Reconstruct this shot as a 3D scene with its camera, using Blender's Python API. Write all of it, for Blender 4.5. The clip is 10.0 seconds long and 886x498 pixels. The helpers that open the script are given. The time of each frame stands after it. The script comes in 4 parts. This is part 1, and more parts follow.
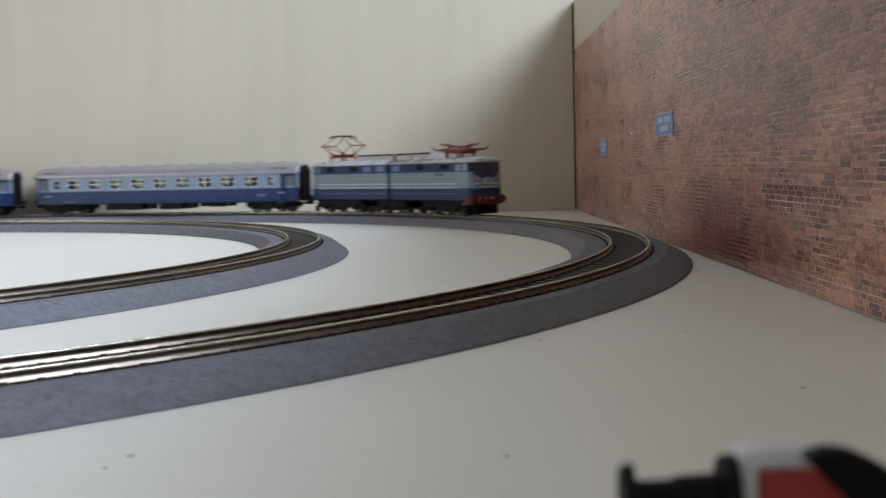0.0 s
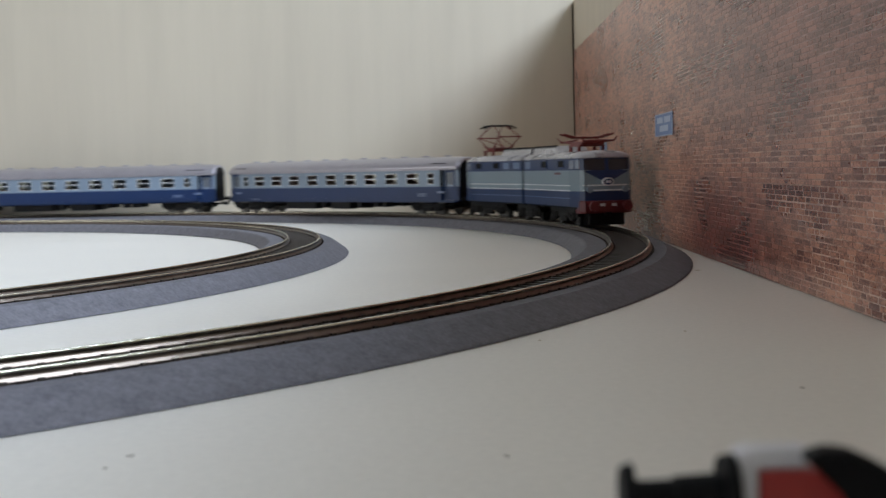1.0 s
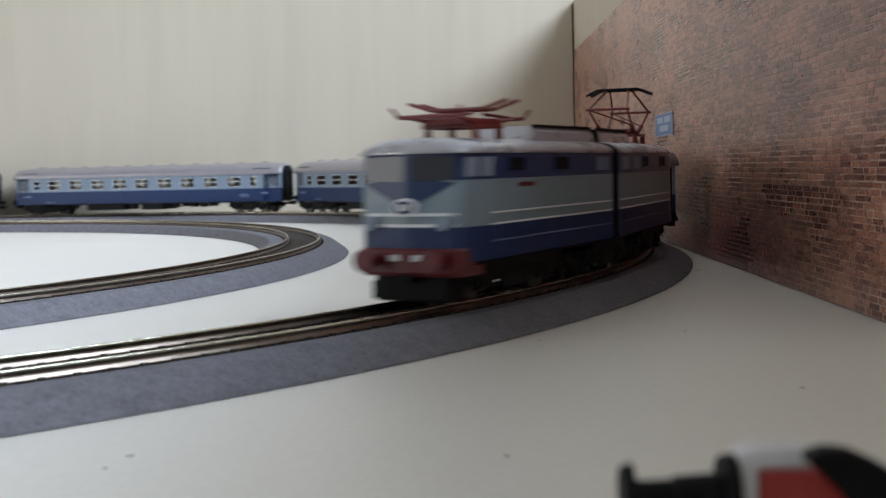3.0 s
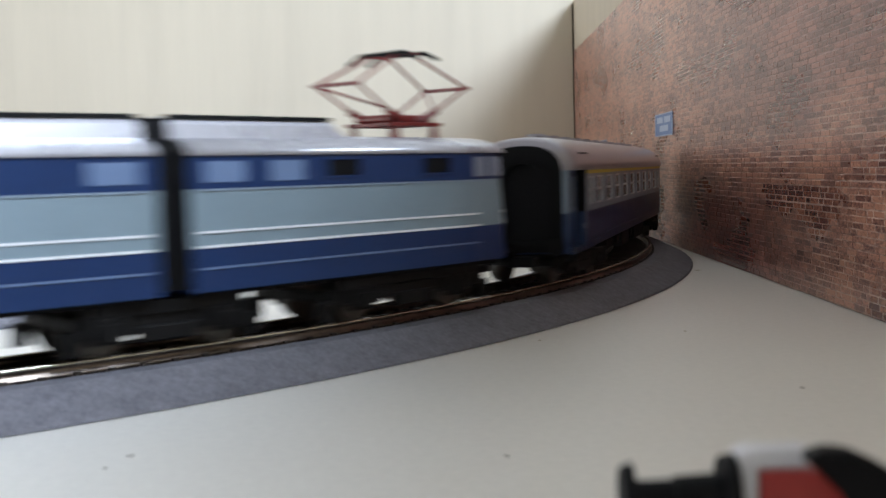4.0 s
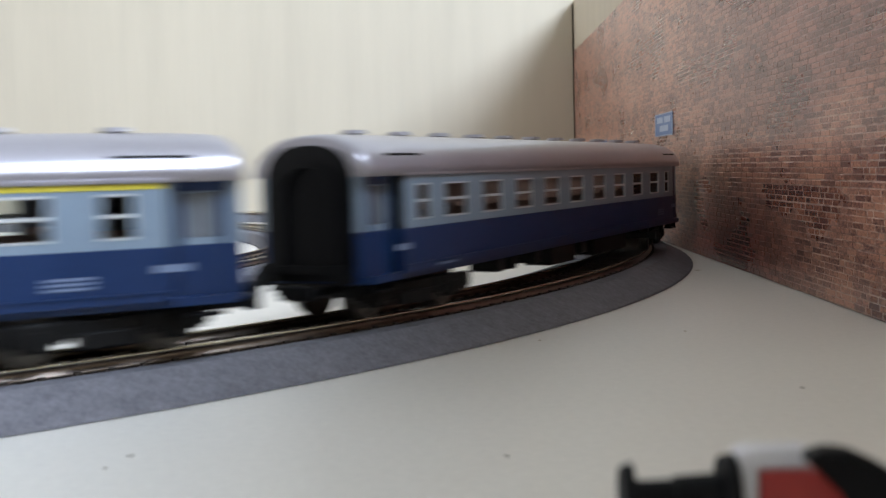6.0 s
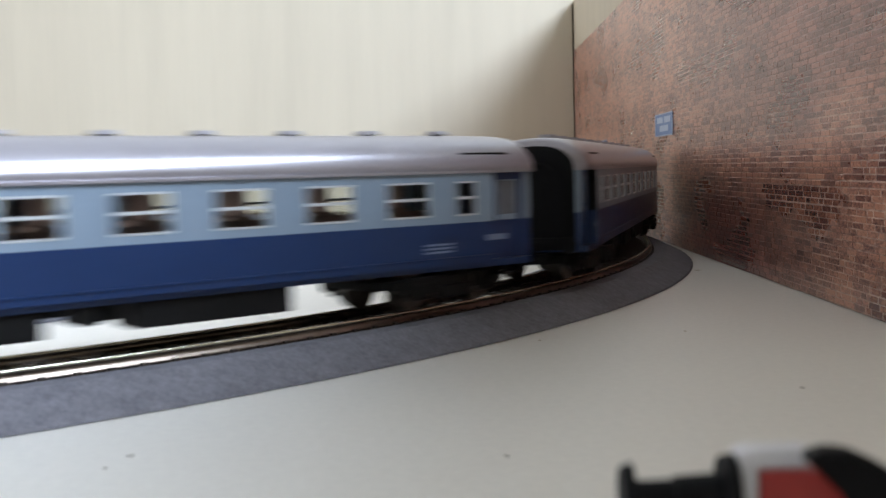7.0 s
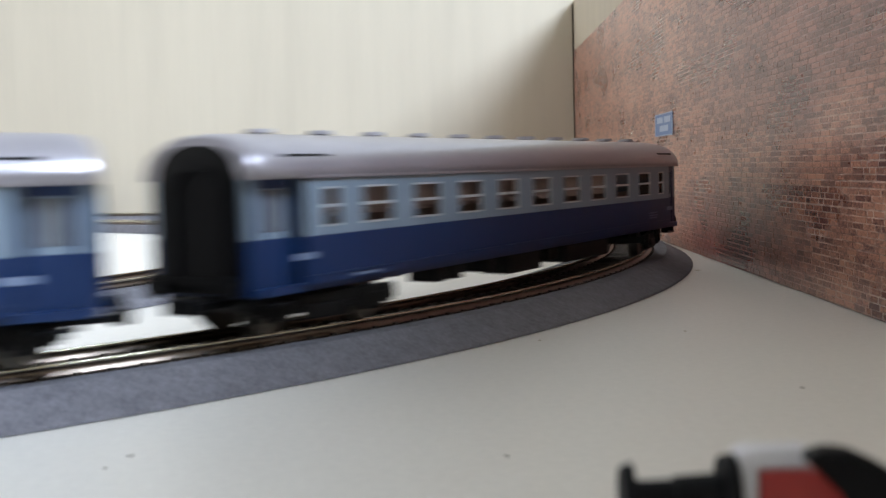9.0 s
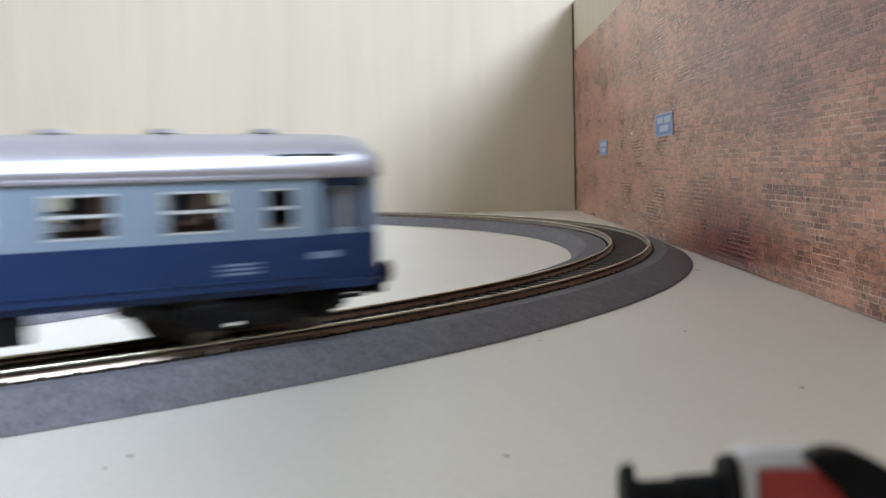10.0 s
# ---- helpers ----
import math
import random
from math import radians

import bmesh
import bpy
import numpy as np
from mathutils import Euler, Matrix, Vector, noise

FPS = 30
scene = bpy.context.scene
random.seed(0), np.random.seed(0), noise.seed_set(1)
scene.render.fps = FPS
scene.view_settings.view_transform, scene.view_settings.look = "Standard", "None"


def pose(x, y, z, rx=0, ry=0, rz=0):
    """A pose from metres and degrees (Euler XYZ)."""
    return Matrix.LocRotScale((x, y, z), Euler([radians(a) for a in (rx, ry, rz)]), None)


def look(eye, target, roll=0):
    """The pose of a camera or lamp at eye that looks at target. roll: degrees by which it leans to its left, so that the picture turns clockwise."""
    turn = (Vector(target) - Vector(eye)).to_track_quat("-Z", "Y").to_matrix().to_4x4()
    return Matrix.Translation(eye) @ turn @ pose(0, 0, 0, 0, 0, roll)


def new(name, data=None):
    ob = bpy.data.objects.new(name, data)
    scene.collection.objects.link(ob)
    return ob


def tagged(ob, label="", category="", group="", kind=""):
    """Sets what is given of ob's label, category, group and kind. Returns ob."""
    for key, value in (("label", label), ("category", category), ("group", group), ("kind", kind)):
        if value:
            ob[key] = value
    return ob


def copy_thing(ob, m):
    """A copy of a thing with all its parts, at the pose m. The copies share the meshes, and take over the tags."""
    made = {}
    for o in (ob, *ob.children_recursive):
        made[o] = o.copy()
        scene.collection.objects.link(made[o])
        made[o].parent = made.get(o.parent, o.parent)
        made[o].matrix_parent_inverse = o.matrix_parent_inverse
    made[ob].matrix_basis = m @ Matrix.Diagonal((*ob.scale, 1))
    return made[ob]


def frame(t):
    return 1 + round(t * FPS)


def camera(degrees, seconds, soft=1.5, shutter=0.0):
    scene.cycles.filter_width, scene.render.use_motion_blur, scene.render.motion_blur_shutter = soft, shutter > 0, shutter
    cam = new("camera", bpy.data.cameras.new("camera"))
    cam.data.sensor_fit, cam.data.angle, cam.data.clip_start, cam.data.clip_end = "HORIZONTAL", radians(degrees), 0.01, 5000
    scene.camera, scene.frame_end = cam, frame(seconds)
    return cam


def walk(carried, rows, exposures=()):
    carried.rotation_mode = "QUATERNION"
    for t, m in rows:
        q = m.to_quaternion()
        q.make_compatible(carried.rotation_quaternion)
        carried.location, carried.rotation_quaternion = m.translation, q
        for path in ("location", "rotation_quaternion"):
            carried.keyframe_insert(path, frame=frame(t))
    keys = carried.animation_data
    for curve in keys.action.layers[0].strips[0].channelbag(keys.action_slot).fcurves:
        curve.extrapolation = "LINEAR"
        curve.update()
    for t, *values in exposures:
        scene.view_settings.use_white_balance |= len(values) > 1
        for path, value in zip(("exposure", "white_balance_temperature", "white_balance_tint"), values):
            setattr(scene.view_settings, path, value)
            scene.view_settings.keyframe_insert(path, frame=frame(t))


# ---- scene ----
MM = 0.001
BOARD = 0.80                      # height of the layout board's top over the room floor
RAIL = BOARD + 0.0085             # height of the rail heads
HEAD = RAIL / MM

# ---- camera ----
cam = camera(42.06, 10.0, soft=1.25, shutter=0.75)
cam.data.dof.use_dof = True
cam.data.dof.focus_distance = 0.42
cam.data.dof.aperture_fstop = 46.0
EYE = (0.0, 0.0, RAIL + 0.0357)
AIM = (0.0, math.cos(0.0701), RAIL + 0.0357 - math.sin(0.0701))
walk(cam, [(0.0, look(EYE, AIM, -1.37)), (10.0, look(EYE, AIM, -1.37))], [(0.0, 0.0, 6500, 10), (2.7, 0.0, 6500, 10), (3.8, 0.58, 6500, 10), (10.0, 0.58, 6500, 10)])

# ---- world and light ----
world = bpy.data.worlds.new("sky")
scene.world = world
world.use_nodes = True
sky = world.node_tree.nodes.new("ShaderNodeTexSky")
sky.sky_type, sky.sun_disc = "NISHITA", False
sky.sun_elevation, sky.sun_rotation = radians(42), radians(120)
world.node_tree.nodes["Background"].inputs["Strength"].default_value = 0.1
world.node_tree.links.new(sky.outputs[0], world.node_tree.nodes["Background"].inputs["Color"])


def window_light(name, eye, target, sx, sy, watts, colour):
    data = bpy.data.lights.new(name, "AREA")
    data.shape, data.size, data.size_y, data.energy, data.color = "RECTANGLE", sx, sy, watts, colour
    ob = new(name, data)
    ob.matrix_world = look(eye, target)
    return ob


window_light("window_light_east", (1.21, -0.1, 2.05), (0.0, 0.4, 0.8), 1.3, 0.8, 70, (0.685, 0.82, 1.0))
# Added weak warm fill from the left, in place of bounced light.
window_light("window_light_west", (-2.36, 0.0, 1.30), (0.0, 0.2, 0.9), 1.8, 0.8, 9.5, (0.98, 0.925, 0.87))


# ---- materials ----
def mat(name, base, rough=0.5, metal=0.0, piece=0.7, span=0.35, var=0.12, fine=900.0, coarse=60.0, bump=0.15, depth=0.0002, dark=None, per="none", spec=0.5, coat=0.0, stretch=(1, 1, 1)):
    """A surface whose colour varies at two scales, with fine relief. per: 'object' or 'island' varies piece by piece."""
    m = bpy.data.materials.new(name)
    m.use_nodes = True
    nt = m.node_tree
    n, l = nt.nodes, nt.links
    b = n["Principled BSDF"]
    b.inputs["Metallic"].default_value = metal
    b.inputs["Specular IOR Level"].default_value = spec
    b.inputs["Coat Weight"].default_value = coat
    tc = n.new("ShaderNodeTexCoord")
    nf, nc = n.new("ShaderNodeTexNoise"), n.new("ShaderNodeTexNoise")
    nf.inputs["Scale"].default_value, nf.inputs["Detail"].default_value = fine, 4
    nc.inputs["Scale"].default_value, nc.inputs["Detail"].default_value = coarse, 5
    mp = n.new("ShaderNodeMapping")
    mp.inputs["Scale"].default_value = stretch
    l.new(n.new("ShaderNodeNewGeometry").outputs["Position"] if per == "object" else tc.outputs["Object"], mp.inputs["Vector"])
    l.new(mp.outputs["Vector"], nf.inputs["Vector"])
    l.new(mp.outputs["Vector"], nc.inputs["Vector"])
    add = n.new("ShaderNodeMath")
    add.operation = "ADD"
    l.new(nf.outputs["Fac"], add.inputs[0])
    l.new(nc.outputs["Fac"], add.inputs[1])
    last = add
    if per != "none":
        src = n.new("ShaderNodeObjectInfo") if per == "object" else n.new("ShaderNodeNewGeometry")
        rnd = src.outputs["Random"] if per == "object" else src.outputs["Random Per Island"]
        mul = n.new("ShaderNodeMath")
        mul.operation = "MULTIPLY_ADD"
        l.new(rnd, mul.inputs[0])
        mul.inputs[1].default_value = piece
        l.new(add.outputs[0], mul.inputs[2])
        sub = n.new("ShaderNodeMath")
        sub.operation = "SUBTRACT"
        l.new(mul.outputs[0], sub.inputs[0])
        sub.inputs[1].default_value = piece / 2
        last = sub
    rng = n.new("ShaderNodeMapRange")
    rng.inputs["From Min"].default_value, rng.inputs["From Max"].default_value = 1 - span, 1 + span
    l.new(last.outputs[0], rng.inputs["Value"])
    mix = n.new("ShaderNodeMix")
    mix.data_type = "RGBA"
    lo = dark if dark else tuple(c * (1 - var) for c in base)
    hi = tuple(min(1.0, c * (1 + var)) for c in base)
    mix.inputs["A"].default_value, mix.inputs["B"].default_value = (*lo, 1), (*hi, 1)
    l.new(rng.outputs["Result"], mix.inputs["Factor"])
    l.new(mix.outputs["Result"], b.inputs["Base Color"])
    rr = n.new("ShaderNodeMapRange")
    rr.inputs["To Min"].default_value, rr.inputs["To Max"].default_value = rough * 0.85, min(1, rough * 1.15)
    l.new(nc.outputs["Fac"], rr.inputs["Value"])
    l.new(rr.outputs["Result"], b.inputs["Roughness"])
    if bump:
        bp = n.new("ShaderNodeBump")
        bp.inputs["Strength"].default_value, bp.inputs["Distance"].default_value = bump, depth
        l.new(nf.outputs["Fac"], bp.inputs["Height"])
        l.new(bp.outputs["Normal"], b.inputs["Normal"])
    return m


M_BOARD = mat("painted_board", (0.78, 0.738, 0.675), 0.42, var=0.05, fine=500, coarse=9, bump=0.08)
M_WOOD = mat("plywood", (0.54, 0.473, 0.372), 0.6, var=0.07, fine=45, coarse=9, bump=0.04, stretch=(1, 1, 0.1))
M_FOAM = mat("grey_foam", (0.165, 0.16, 0.178), 0.8, var=0.27, fine=850, coarse=230, bump=0.5, depth=0.0003, spec=0.2)
M_TROUGH = mat("dark_brown_foam", (0.035, 0.028, 0.024), 0.9, var=0.4, fine=1400, coarse=60, bump=0.5, spec=0.2)
M_SLEEPER = mat("brown_plastic", (0.035, 0.024, 0.018), 0.6, var=0.3, per="object")
M_SLEEPER_FAR = mat("brown_plastic_far", (0.035, 0.024, 0.018), 0.6, var=0.3, per="island")
M_RAIL = mat("nickel_silver", (0.70, 0.66, 0.54), 0.24, 1.0, var=0.15, fine=400, coarse=50, bump=0.05)
M_RUST = mat("weathered_rail_side", (0.18, 0.145, 0.12), 0.3, 1.0, var=0.25, fine=300, coarse=50, bump=0.05)
M_BRICK = mat("printed_brick", (0.45, 0.21, 0.14), 0.28, piece=0.36, span=0.2, dark=(0.15, 0.056, 0.046), var=0.25, fine=1500, coarse=40, bump=0.1, depth=0.0002, per="object", spec=0.6, stretch=(1, 0.4, 1))
M_BRICK_FAR = mat("printed_brick_rest", (0.45, 0.21, 0.14), 0.28, piece=0.36, span=0.2, dark=(0.15, 0.056, 0.046), var=0.25, fine=1500, coarse=40, bump=0.1, depth=0.0002, per="island", spec=0.6, stretch=(0.4, 1, 1))
M_MORTAR = mat("printed_mortar", (0.60, 0.42, 0.34), 0.4, dark=(0.20, 0.09, 0.07), span=0.2, fine=700, coarse=60, bump=0.1, stretch=(0.25, 1, 1))
M_PLASTER = mat("room_plaster", (0.62, 0.595, 0.55), 0.9, var=0.04, fine=60, coarse=3, depth=0.001)
M_FLOOR = mat("room_floor", (0.30, 0.22, 0.15), 0.5, var=0.2, fine=40, coarse=3)
M_BLUE = mat("dark_blue_paint", (0.009, 0.029, 0.098), 0.32, var=0.1, bump=0.03, spec=0.4)
M_LWAIST = mat("grey_blue_loco_paint", (0.20, 0.26, 0.30), 0.35, var=0.06, bump=0.03)
M_LIGHT = mat("pale_grey_blue_paint", (0.215, 0.275, 0.35), 0.35, var=0.06, bump=0.03)
M_ROOF = mat("grey_roof_paint", (0.37, 0.35, 0.385), 0.3, 0.5, var=0.08, bump=0.04, spec=0.9)
M_LROOF = mat("pale_roof_paint", (0.46, 0.45, 0.48), 0.28, 0.3, var=0.06, bump=0.04)
M_YELLOW = mat("yellow_stripe", (0.62, 0.52, 0.06), 0.4, var=0.08, bump=0.0)
M_WHITE = mat("white_lettering", (0.75, 0.76, 0.78), 0.5, var=0.06, bump=0.0)
M_SILVER = mat("silver_frame", (0.60, 0.62, 0.64), 0.35, 0.3, var=0.08, bump=0.0)
M_BLACK = mat("black_plastic", (0.005, 0.005, 0.006), 0.6, var=0.3, spec=0.14)
M_CHASSIS = mat("chassis_plastic", (0.0045, 0.004, 0.004), 0.6, var=0.4, spec=0.2)
M_RED = mat("red_paint", (0.11, 0.01, 0.014), 0.4, var=0.15, bump=0.05)
M_PANTO = mat("red_pantograph", (0.16, 0.017, 0.015), 0.4, var=0.15, bump=0.0)
M_PANE = mat("dark_glossy_pane", (0.03, 0.033, 0.042), 0.12, var=0.1, bump=0.0, spec=0.5, coat=0.2)
# Clear cab glass: the reflection in it is painted as a pale base.
M_CABPANE = mat("painted_reflection_pane", (0.22, 0.25, 0.31), 0.15, var=0.12, bump=0.0, spec=0.8)
M_PANEL = mat("faded_blue_panel", (0.13, 0.19, 0.32), 0.4, var=0.1, bump=0.0)
M_FROST = mat("frosted_door_pane", (0.15, 0.165, 0.19), 0.2, var=0.15, bump=0.0)
M_LETTER = mat("faint_lettering", (0.17, 0.22, 0.34), 0.5, var=0.1, bump=0.0)
M_VENT = mat("matt_grey_vent", (0.30, 0.28, 0.30), 0.5, var=0.1)
M_STEEL = mat("wheel_steel", (0.10, 0.095, 0.09), 0.4, 1.0, var=0.2)
M_INSIDE = mat("seat_brown", (0.33, 0.21, 0.18), 0.7, var=0.2)
M_SIGN = mat("blue_sign_print", (0.17, 0.24, 0.43), 0.6, var=0.1, bump=0.0)
M_SIGNTEXT = mat("pale_sign_print", (0.42, 0.48, 0.60), 0.6, var=0.1, bump=0.0)
M_BUFRED = mat("glossy_red", (0.42, 0.035, 0.03), 0.35, var=0.12)
M_BUFWHITE = mat("white_plastic", (0.72, 0.71, 0.74), 0.4, var=0.06)

M_GLASS = bpy.data.materials.new("clear_glazing")
M_GLASS.use_nodes = True
_b = M_GLASS.node_tree.nodes["Principled BSDF"]
_b.inputs["Transmission Weight"].default_value = 1.0
_b.inputs["Roughness"].default_value = 0.03
_b.inputs["IOR"].default_value = 1.1
_b.inputs["Base Color"].default_value = (0.82, 0.84, 0.82, 1)


# ---- mesh helpers (millimetres) ----
def mesh_object(name, verts, faces, mats, index=None, smooth=False):
    me = bpy.data.meshes.new(name)
    me.from_pydata([(x * MM, y * MM, z * MM) for x, y, z in verts], [], faces)
    for m in (mats if isinstance(mats, (list, tuple)) else [mats]):
        me.materials.append(m)
    if index:
        for f, i in zip(me.polygons, index):
            f.material_index = i
    if smooth:
        for f in me.polygons:
            f.use_smooth = True
    me.update()
    return new(name, me)


def finish(bm, name, material, parent=None, label="", smooth=False):
    for v in bm.verts:
        v.co *= MM
    bmesh.ops.recalc_face_normals(bm, faces=bm.faces)
    me = bpy.data.meshes.new(name)
    bm.to_mesh(me)
    bm.free()
    for m in (material if isinstance(material, (list, tuple)) else [material]):
        me.materials.append(m)
    if smooth:
        for f in me.polygons:
            f.use_smooth = True
    ob = new(name, me)
    if parent:
        ob.parent = parent
    return tagged(ob, label)


def part(name, bm, material, parent, label="", smooth=False):
    return finish(bm, name, material, parent, label, smooth)


def share(name, me, parent, m):
    ob = new(name, me)
    ob.parent = parent
    ob.matrix_basis = m
    return ob


def box(bm, x0, x1, y0, y1, z0, z1, bevel=0.0, m=None):
    r = bmesh.ops.create_cube(bm, size=1.0)
    vs = r["verts"]
    for v in vs:
        v.co = Vector(((x0 + x1) / 2 + v.co.x * (x1 - x0), (y0 + y1) / 2 + v.co.y * (y1 - y0), (z0 + z1) / 2 + v.co.z * (z1 - z0)))
        if m:
            v.co = m @ v.co
    if bevel:
        es = list({e for v in vs for e in v.link_edges})
        bmesh.ops.bevel(bm, geom=es, offset=bevel, segments=2, affect="EDGES", profile=0.6)
    return bm


def cyl(bm, a, b, r0, r1=None, seg=14):
    a, b = Vector(a), Vector(b)
    d = b - a
    m = Matrix.Translation((a + b) / 2) @ d.to_track_quat("Z", "Y").to_matrix().to_4x4()
    bmesh.ops.create_cone(bm, cap_ends=True, segments=seg, radius1=r0, radius2=r0 if r1 is None else r1, depth=d.length, matrix=m)
    return bm


def tube(bm, pts, r, seg=6):
    for a, b in zip(pts[:-1], pts[1:]):
        cyl(bm, a, b, r, seg=seg)
    return bm


def empty(name, m, label, category, group=""):
    ob = new(name)
    ob.empty_display_size = 0.02
    ob.matrix_world = m
    return tagged(ob, label, category, group)


# ---- the room that closes the place ----
def room():
    x0, x1, y0, y1, z1 = -2400, 1250, -2500, 1500, 2600

    for name, a, m, label in (
            ("room_floor", (x0 - 100, x1 + 100, y0 - 100, y1 + 100, -60, 0), M_FLOOR, "dark wooden floor of the room"),
            ("ceiling", (x0 - 100, x1 + 100, y0 - 100, y1 + 100, z1, z1 + 60), M_PLASTER, "plain white room ceiling"),
            ("wall_north", (x0 - 100, x1 + 100, y1, y1 + 100, 0, z1), M_PLASTER, "plain pale room wall"),
            ("wall_south", (x0 - 100, x1 + 100, y0 - 100, y0, 0, z1), M_PLASTER, "plain pale room wall")):
        bm = bmesh.new()
        box(bm, *a)
        tagged(finish(bm, name, m), label, "room shell", kind="structure")
    # The west opening is unseen and only holds the added fill lamp.
    for name, xa, xb, wy0, wy1, wz0, wz1 in (("wall_east", x1, x1 + 100, -750, 550, 1640, 2470), ("wall_west", x0 - 100, x0, -900, 900, 900, 1700)):
        bm = bmesh.new()
        box(bm, xa, xb, y0, y1, 0, wz0)
        box(bm, xa, xb, y0, y1, wz1, z1)
        box(bm, xa, xb, y0, wy0, wz0, wz1)
        box(bm, xa, xb, wy1, y1, wz0, wz1)
        tagged(finish(bm, name, M_PLASTER), "plain pale room wall with an opening for light", "room shell", kind="structure")


# ---- layout board and its upright boards ----
YAW = 0.0173
CORNER = (132.1, 1135.0)
RIGHT_TOP = 204.0
WALL_LONG = 1330.0
SHEET_LONG = 856.0      # the brick print stops short of the board's end


def wall_frame():
    """Origin at the foot of the corner; x runs along the right-hand board towards the viewer, y away from its face, z up."""
    ex = Vector((-math.sin(YAW), -math.cos(YAW), 0))
    ey = Vector((math.cos(YAW), -math.sin(YAW), 0))
    m = Matrix((( ex.x, ey.x, 0, CORNER[0] * MM), (ex.y, ey.y, 0, CORNER[1] * MM), (0, 0, 1, BOARD), (0, 0, 0, 1)))
    return m


def boards():
    bm = bmesh.new()
    box(bm, -1750, 320, -300, 1180, -18, 0, 1.0)
    ob = finish(bm, "ground", M_BOARD)
    ob.matrix_world = Matrix.Translation((0, 0, BOARD))
    tagged(ob, "smooth cream-white painted layout board with small specks", "layout board", kind="structure")
    bm = bmesh.new()
    box(bm, -1650, 220, -200, 1080, 0, BOARD / MM - 18.5)
    tagged(finish(bm, "wall_base", M_PLASTER), "plain pale plinth under the layout board", "plinth", kind="structure")
    bm = bmesh.new()
    box(bm, -15, 0, -1950, -1.1, 0.2, 420)
    box(bm, -30, -15.6, -40, 30, 0.2, 420)
    ob = finish(bm, "wall_back", M_WOOD)
    ob.matrix_world = wall_frame()
    tagged(ob, "pale plywood backdrop board standing behind the tracks", "backdrop board", kind="structure")
    bm = bmesh.new()
    box(bm, -15.4, WALL_LONG, 0.6, 12, 0.2, RIGHT_TOP, 0.4)
    ob = finish(bm, "wall_right", M_WOOD)
    ob.matrix_world = wall_frame()
    tagged(ob, "pale plywood side board carrying a printed brick sheet", "side board", kind="structure")
    return ob


# ---- the way of the tracks ----
OUTER = dict(cx=-416.65, cy=608.0, r=508.9, turn=-0.0102, before=1350.0, after=1250.0)
INNER = dict(cx=-476.1, cy=584.3, r=402.5, turn=-0.101, before=240.0, after=900.0)


def way(tr, s, off=0.0):
    """Place and heading (travel direction) at s mm from the start of the bend, off mm outwards."""
    r = tr["r"]
    arc = math.pi * r
    if s < 0:
        x, y, nx, ny = s, r, 0.0, 1.0
    elif s > arc:
        x, y, nx, ny = -(s - arc), -r, 0.0, -1.0
    else:
        a = math.pi / 2 - s / r
        nx, ny = math.cos(a), math.sin(a)
        x, y = r * nx, r * ny
    x, y = x + off * nx, y + off * ny
    c, d = math.cos(tr["turn"]), math.sin(tr["turn"])
    return Vector((tr["cx"] + x * c - y * d, tr["cy"] + x * d + y * c)), Vector((ny * c + nx * d, ny * d - nx * c))


def stations(tr, step):
    arc = math.pi * tr["r"]
    out = [-tr["before"]] + list(np.arange(0, arc, step)) + [arc, arc + tr["after"]]
    return [float(v) for v in out]


def sweep(tr, profile, step=8.0):
    """Verts and faces of a profile [(outwards, up)] carried along the track, closed round."""
    verts, faces = [], []
    st = stations(tr, step)
    k = len(profile)
    for s in st:
        for o, z in profile:
            p, _ = way(tr, s, o)
            verts.append((p.x, p.y, z))
    for i in range(len(st) - 1):
        for j in range(k):
            a, b = i * k + j, i * k + (j + 1) % k
            faces.append((a, b, b + k, a + k))
    faces.append(tuple(range(k)))
    faces.append(tuple(range(len(verts) - 1, len(verts) - 1 - k, -1)))
    return verts, faces, k


